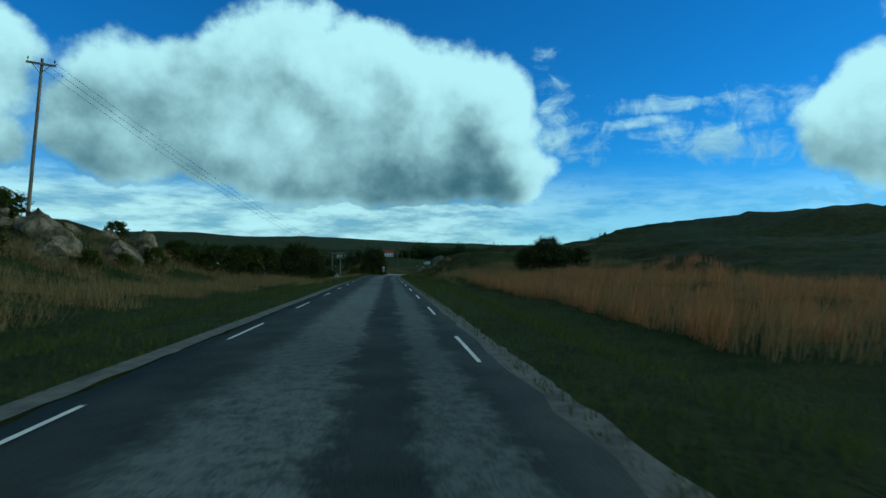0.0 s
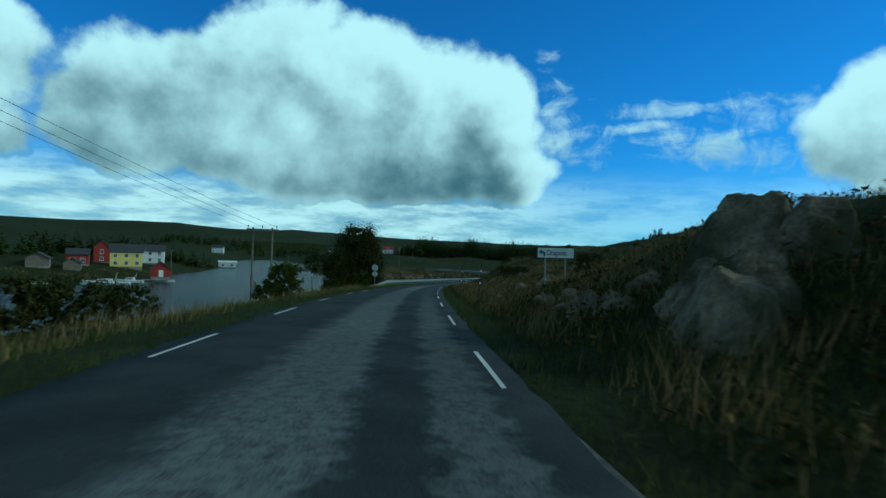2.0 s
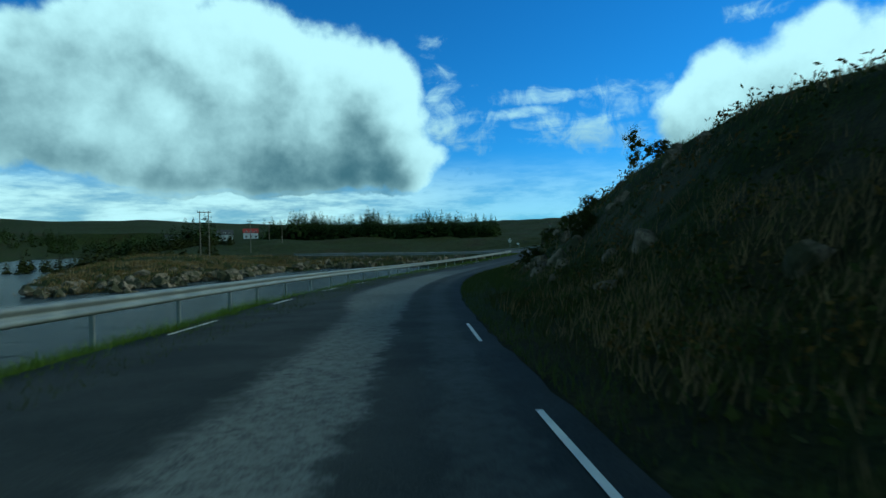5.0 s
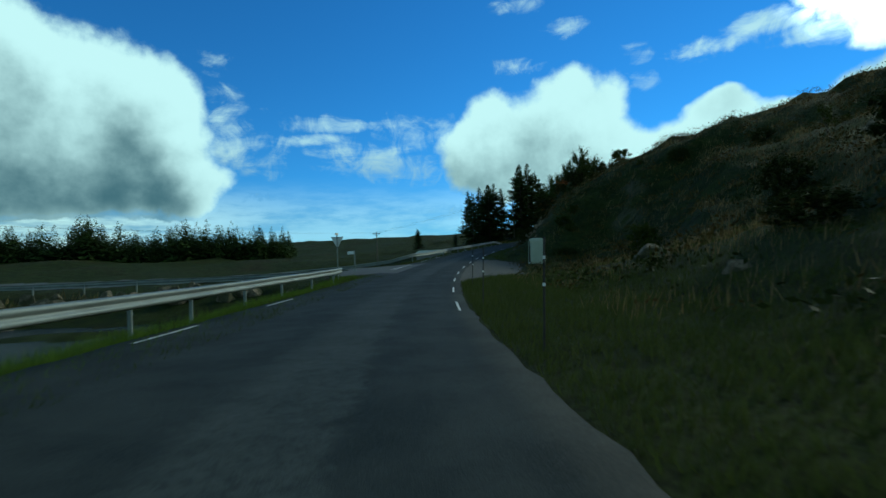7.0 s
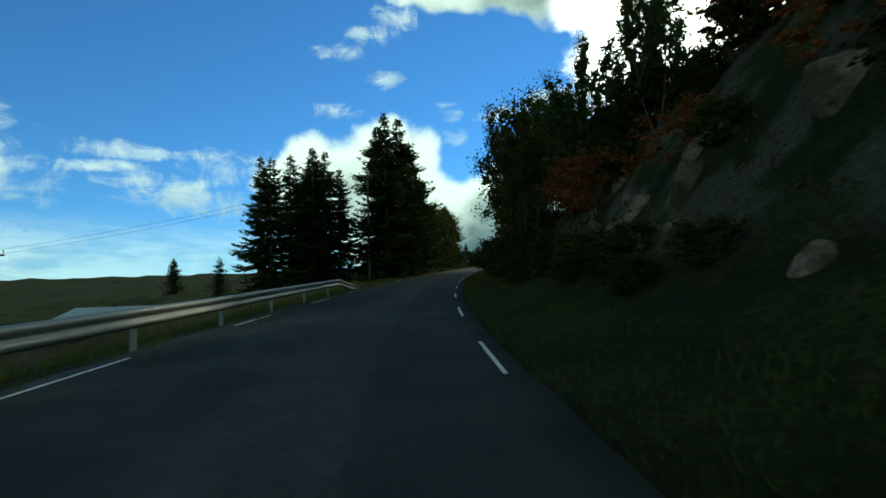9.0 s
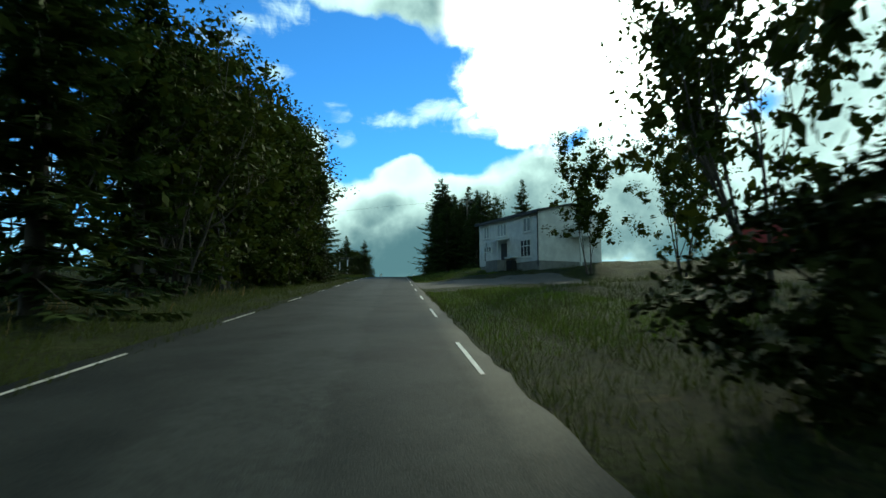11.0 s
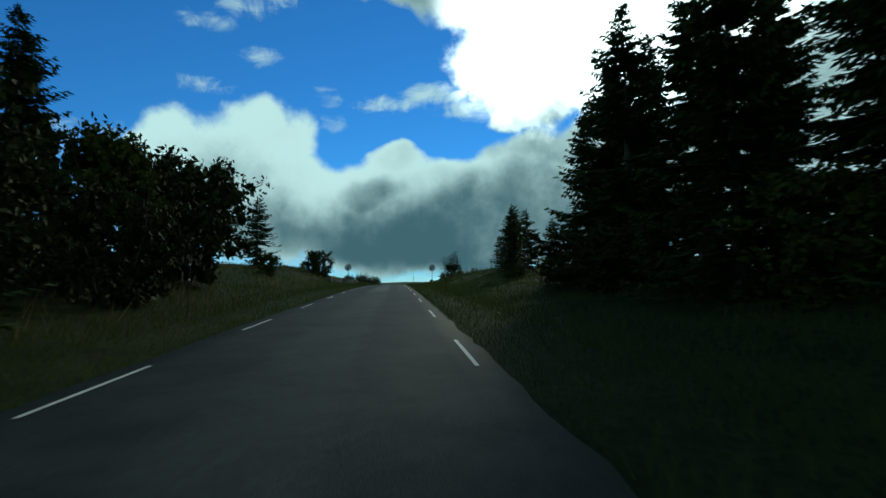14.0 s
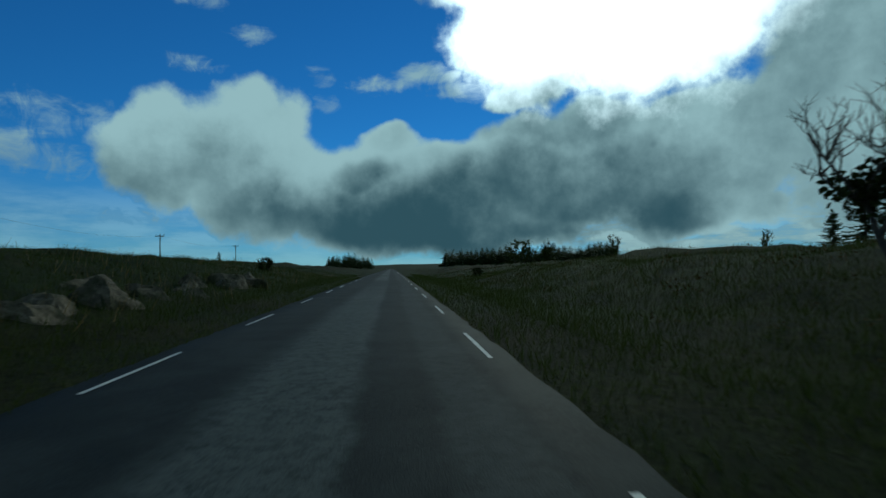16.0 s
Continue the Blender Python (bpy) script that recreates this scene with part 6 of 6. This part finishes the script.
def tufts(name, n, s0, s1, u0, u1, h0, h1, width, mat, label, seed, lean=.25, clump=0.0, power=1.0):
    """Grass blades on the ground between two distances from the road, as one object."""
    r = np.random.RandomState(seed)
    s = r.uniform(s0, s1, n)
    u = u0 + (u1 - u0) * r.uniform(0, 1, n) ** power
    h = np.interp(s, ST, hd)
    x, y = np.interp(s, ST, RX) - np.cos(h) * u, np.interp(s, ST, RY) - np.sin(h) * u
    if clump:
        w = waves(x, y, seed + 50, clump)
        keep = w + r.uniform(-.5, .5, n) > .05
        s, u, x, y = s[keep], u[keep], x[keep], y[keep]
    z = ground_su(s, u, x, y)
    bare = ((s > 280 - 1.6 * (u + 2.3)) & (s < 312 + 2.2 * (u + 2.3)) & (u < -2) & (u > -7)) | ((s > 423) & (s < 440) & (u < -2) & (u > -13)) | ((s > 289) & (s < 306) & (u > 2)) | ((s > 313) & (s < 346) & (u < -4.6) & (u > -11))
    keep = (z > WATER_Z + .1) & ~bare
    s, u, x, y, z = s[keep], u[keep], x[keep], y[keep], z[keep]
    n = len(x)
    size = r.uniform(h0, h1, n) * (1 + .35 * waves(x, y, seed + 9, 5.0))
    a = r.uniform(0, math.tau, n)
    b = np.stack([x, y, z - .03], 1)
    w = np.stack([np.cos(a), np.sin(a), np.zeros(n)], 1) * width * r.uniform(.6, 1.4, (n, 1))
    bend = r.normal(0, lean, (n, 2)) + np.array([.12, -.05])
    top = b + np.stack([bend[:, 0] * size, bend[:, 1] * size, size * .97], 1)
    v = np.stack([b - w, b + w, top], 1).reshape(-1, 3)
    f = np.arange(n * 3).reshape(-1, 3).tolist()
    return tagged(new(name, mesh_of(name, v.tolist(), f, mat)), label, "grass", kind="stuff")


tufts("verge_grass", 110000, -4, 640, -2.5, -5.2, .06, .24, .010, M_GRASS, "short green verge grass", 1, .35, 0, 1.4)
tufts("verge_grass", 100000, -4, 640, 2.65, 5.4, .06, .24, .010, M_GRASS, "short green verge grass", 2, .35, 0, 1.4)
tufts("rough_grass", 230000, -4, 640, -4.0, -15, .12, .32, .011, M_GRASS, "rough green grass on the bank", 3, .35, 0, 1.3)
tufts("rough_grass", 190000, -4, 640, 4.2, 16, .12, .32, .011, M_GRASS, "rough green grass on the bank", 4, .35, 0, 1.3)
tufts("dry_grass", 90000, 60, 300, -5.0, -34, .18, .48, .011, M_STRAW, "pale dry grass on the heath slope", 5, .28, 7)
tufts("dry_grass", 75000, 6, 64, 7.5, 22, .3, .75, .012, M_STRAW, "pale dry grass beside the road", 6, .28, 8)
tufts("dry_grass", 18000, 350, 640, 4.8, 22, .3, .6, .013, M_STRAW, "pale dry grass beside the road", 7, .28, 8)
tufts("dry_grass", 7000, 500, 660, -7, -30, .25, .45, .010, M_STRAW, "pale dry grass beside the road", 8, .28, 8)
tufts("red_meadow_grass", 90000, 12, 54, -8.6, -34, .35, 1.05, .014, M_REED, "tall red brown meadow grass in seed", 9, .20, 2.6, 1.25)
tufts("pale_stalks", 14000, 10, 66, -8.6, -26, .75, 1.2, .014, M_STRAW, "pale seed heads above the meadow grass", 10, .12, 0, 1.3)


tufts("dry_grass", 52000, 232, 350, -9, -50, .25, .6, .016, M_STRAW, "pale dry grass high on the slope", 26, .3, 7)
tufts("dry_grass", 42000, 68, 196, -3.3, -8.5, .2, .62, .010, M_STRAW, "dry rough grass at the foot of the slope", 20, .3, 3.2, .9)
tufts("rough_grass", 26000, 68, 200, -3.1, -7.5, .15, .5, .011, M_SEDGE, "olive brown rough grass at the foot of the slope", 21, .35)
tufts("rough_grass", 120000, 478, 660, -3.6, -26, .10, .28, .009, M_GRASS, "dark green rough grass beside the road", 22, .35, 0, 1.3)
tufts("rough_grass", 80000, 478, 660, 3.8, 22, .10, .28, .009, M_GRASS, "dark green rough grass beside the road", 23, .35, 0, 1.3)
tufts("verge_grass", 34000, 196, 289, 4.82, 6.5, .22, .5, .010, M_LAWN, "lush green grass under the guard rail", 31, .3, 0, 1.2)
tufts("verge_grass", 18000, 128, 196, 4.1, 6.2, .18, .42, .010, M_LAWN, "lush green grass under the guard rail", 32, .3, 0, 1.2)
tufts("dry_grass", 30000, 186, 290, 44, 110, .4, .9, .06, M_STRAW, "pale dry grass on the far shore", 24, .3, 14)
tufts("rough_grass", 40000, 186, 290, 24, 110, .3, .7, .06, M_GRASS, "green grass on the far shore", 25, .3, 9)
tufts("dry_grass", 15000, 84, 128, -6.4, -17, .2, .5, .011, M_STRAW, "tall pale dry grass among the rocks", 11, .28, 5)
tufts("dry_grass", 16000, 46, 70, -6.8, -20, .45, .95, .013, M_STRAW, "tall pale dry grass on the meadow edge", 12, .15, 6)
tufts("dry_grass", 9000, 40, 130, 4.0, 8.0, .25, .6, .011, M_STRAW, "pale dry grass beside the road", 13, .2, 5)


tufts("lawn_grass", 30000, 436, 476, -2.6, -9.5, .05, .16, .010, M_LAWN, "short bright green lawn beside the house", 14, .35)
tufts("lawn_grass", 14000, 404, 428, -2.6, -7, .05, .2, .010, M_LAWN, "short bright green grass on the verge", 15, .35)
tufts("verge_grass", 26000, 205, 285, -2.5, -6.5, .08, .26, .010, M_GRASS, "lush green verge grass on the bend", 16, .35)


tufts("dry_grass", 30000, 190, 290, 22, 66, .35, .8, .05, M_STRAW, "pale dry grass on the far shore", 17, .3, 8)
tufts("verge_grass", 22000, 128, 288, 3.6, 7.0, .08, .28, .010, M_LAWN, "lush green grass under the guardrail", 18, .35, 0, 1.2)


tufts("verge_grass", 24000, 246, 284, -2.6, -8.0, .08, .26, .010, M_GRASS, "rough green grass on the inside of the bend", 19, .35)


def heather(name, n, s0, s1, u0, u1, size, mat, label, seed, clump):
    """Low woody clumps on the slopes, as one object."""
    r = np.random.RandomState(seed)
    s, u = r.uniform(s0, s1, n), r.uniform(u0, u1, n)
    h = np.interp(s, ST, hd)
    x, y = np.interp(s, ST, RX) - np.cos(h) * u, np.interp(s, ST, RY) - np.sin(h) * u
    keep = waves(x, y, seed + 31, clump) + r.uniform(-.4, .4, n) > .0
    s, u, x, y = s[keep], u[keep], x[keep], y[keep]
    z = ground_su(s, u, x, y)
    m = 17
    big = size * r.uniform(.5, 1.5, len(x))
    p = np.repeat(np.stack([x, y, z], 1), m, 0) + r.normal(0, 1, (len(x) * m, 3)) * np.repeat(big, m)[:, None] * np.array([.8, .8, .3]) + np.repeat(big, m)[:, None] * np.array([0, 0, .35])
    d = r.normal(0, 1, (len(p), 3)) + np.array([0, 0, .5])
    d /= np.linalg.norm(d, axis=1)[:, None]
    e = np.cross(d, r.normal(0, 1, (len(p), 3)))
    e /= np.linalg.norm(e, axis=1)[:, None]
    k = np.repeat(big, m)[:, None]
    return tagged(new(name, quads(p, d * k * .21, e * k * .10, mat, name)), label, "heather", kind="stuff")


M_HEATH = leaf("brown heather", (0.0403, 0.0265, 0.0078), (0.1456, 0.0954, 0.024))
heather("heather", 6500, 66, 362, -5.6, -30, .34, M_SHRUB, "dark green heather and juniper on the slope", 1, 14)
heather("heather", 6500, 66, 362, -5.6, -40, .30, M_HEATH, "brown heather on the slope", 2, 11)
heather("heather", 2200, -10, 15, 8, 50, .36, M_HEATH, "brown heather on the bank", 3, 12)
heather("heather", 3400, 440, 680, 8, 55, .22, M_SHRUB, "dark heather beside the road", 4, 12)
heather("heather", 5200, 500, 700, -6, -60, .20, M_HEATH, "brown heather beside the road", 5, 12)
heather("heather", 5200, 236, 350, -9, -52, .42, M_HEATH, "brown heather high on the slope", 9, 9)
heather("heather", 2600, 66, 200, -3.8, -9, .26, M_SHRUB, "dark shrubs at the foot of the slope", 7, 5)
heather("heather", 1600, 66, 200, -3.8, -10, .24, M_HEATH, "brown heather at the foot of the slope", 8, 4)
heather("heather", 1500, 190, 290, 40, 66, .5, M_HEATH, "brown heather on the far shore", 6, 12)
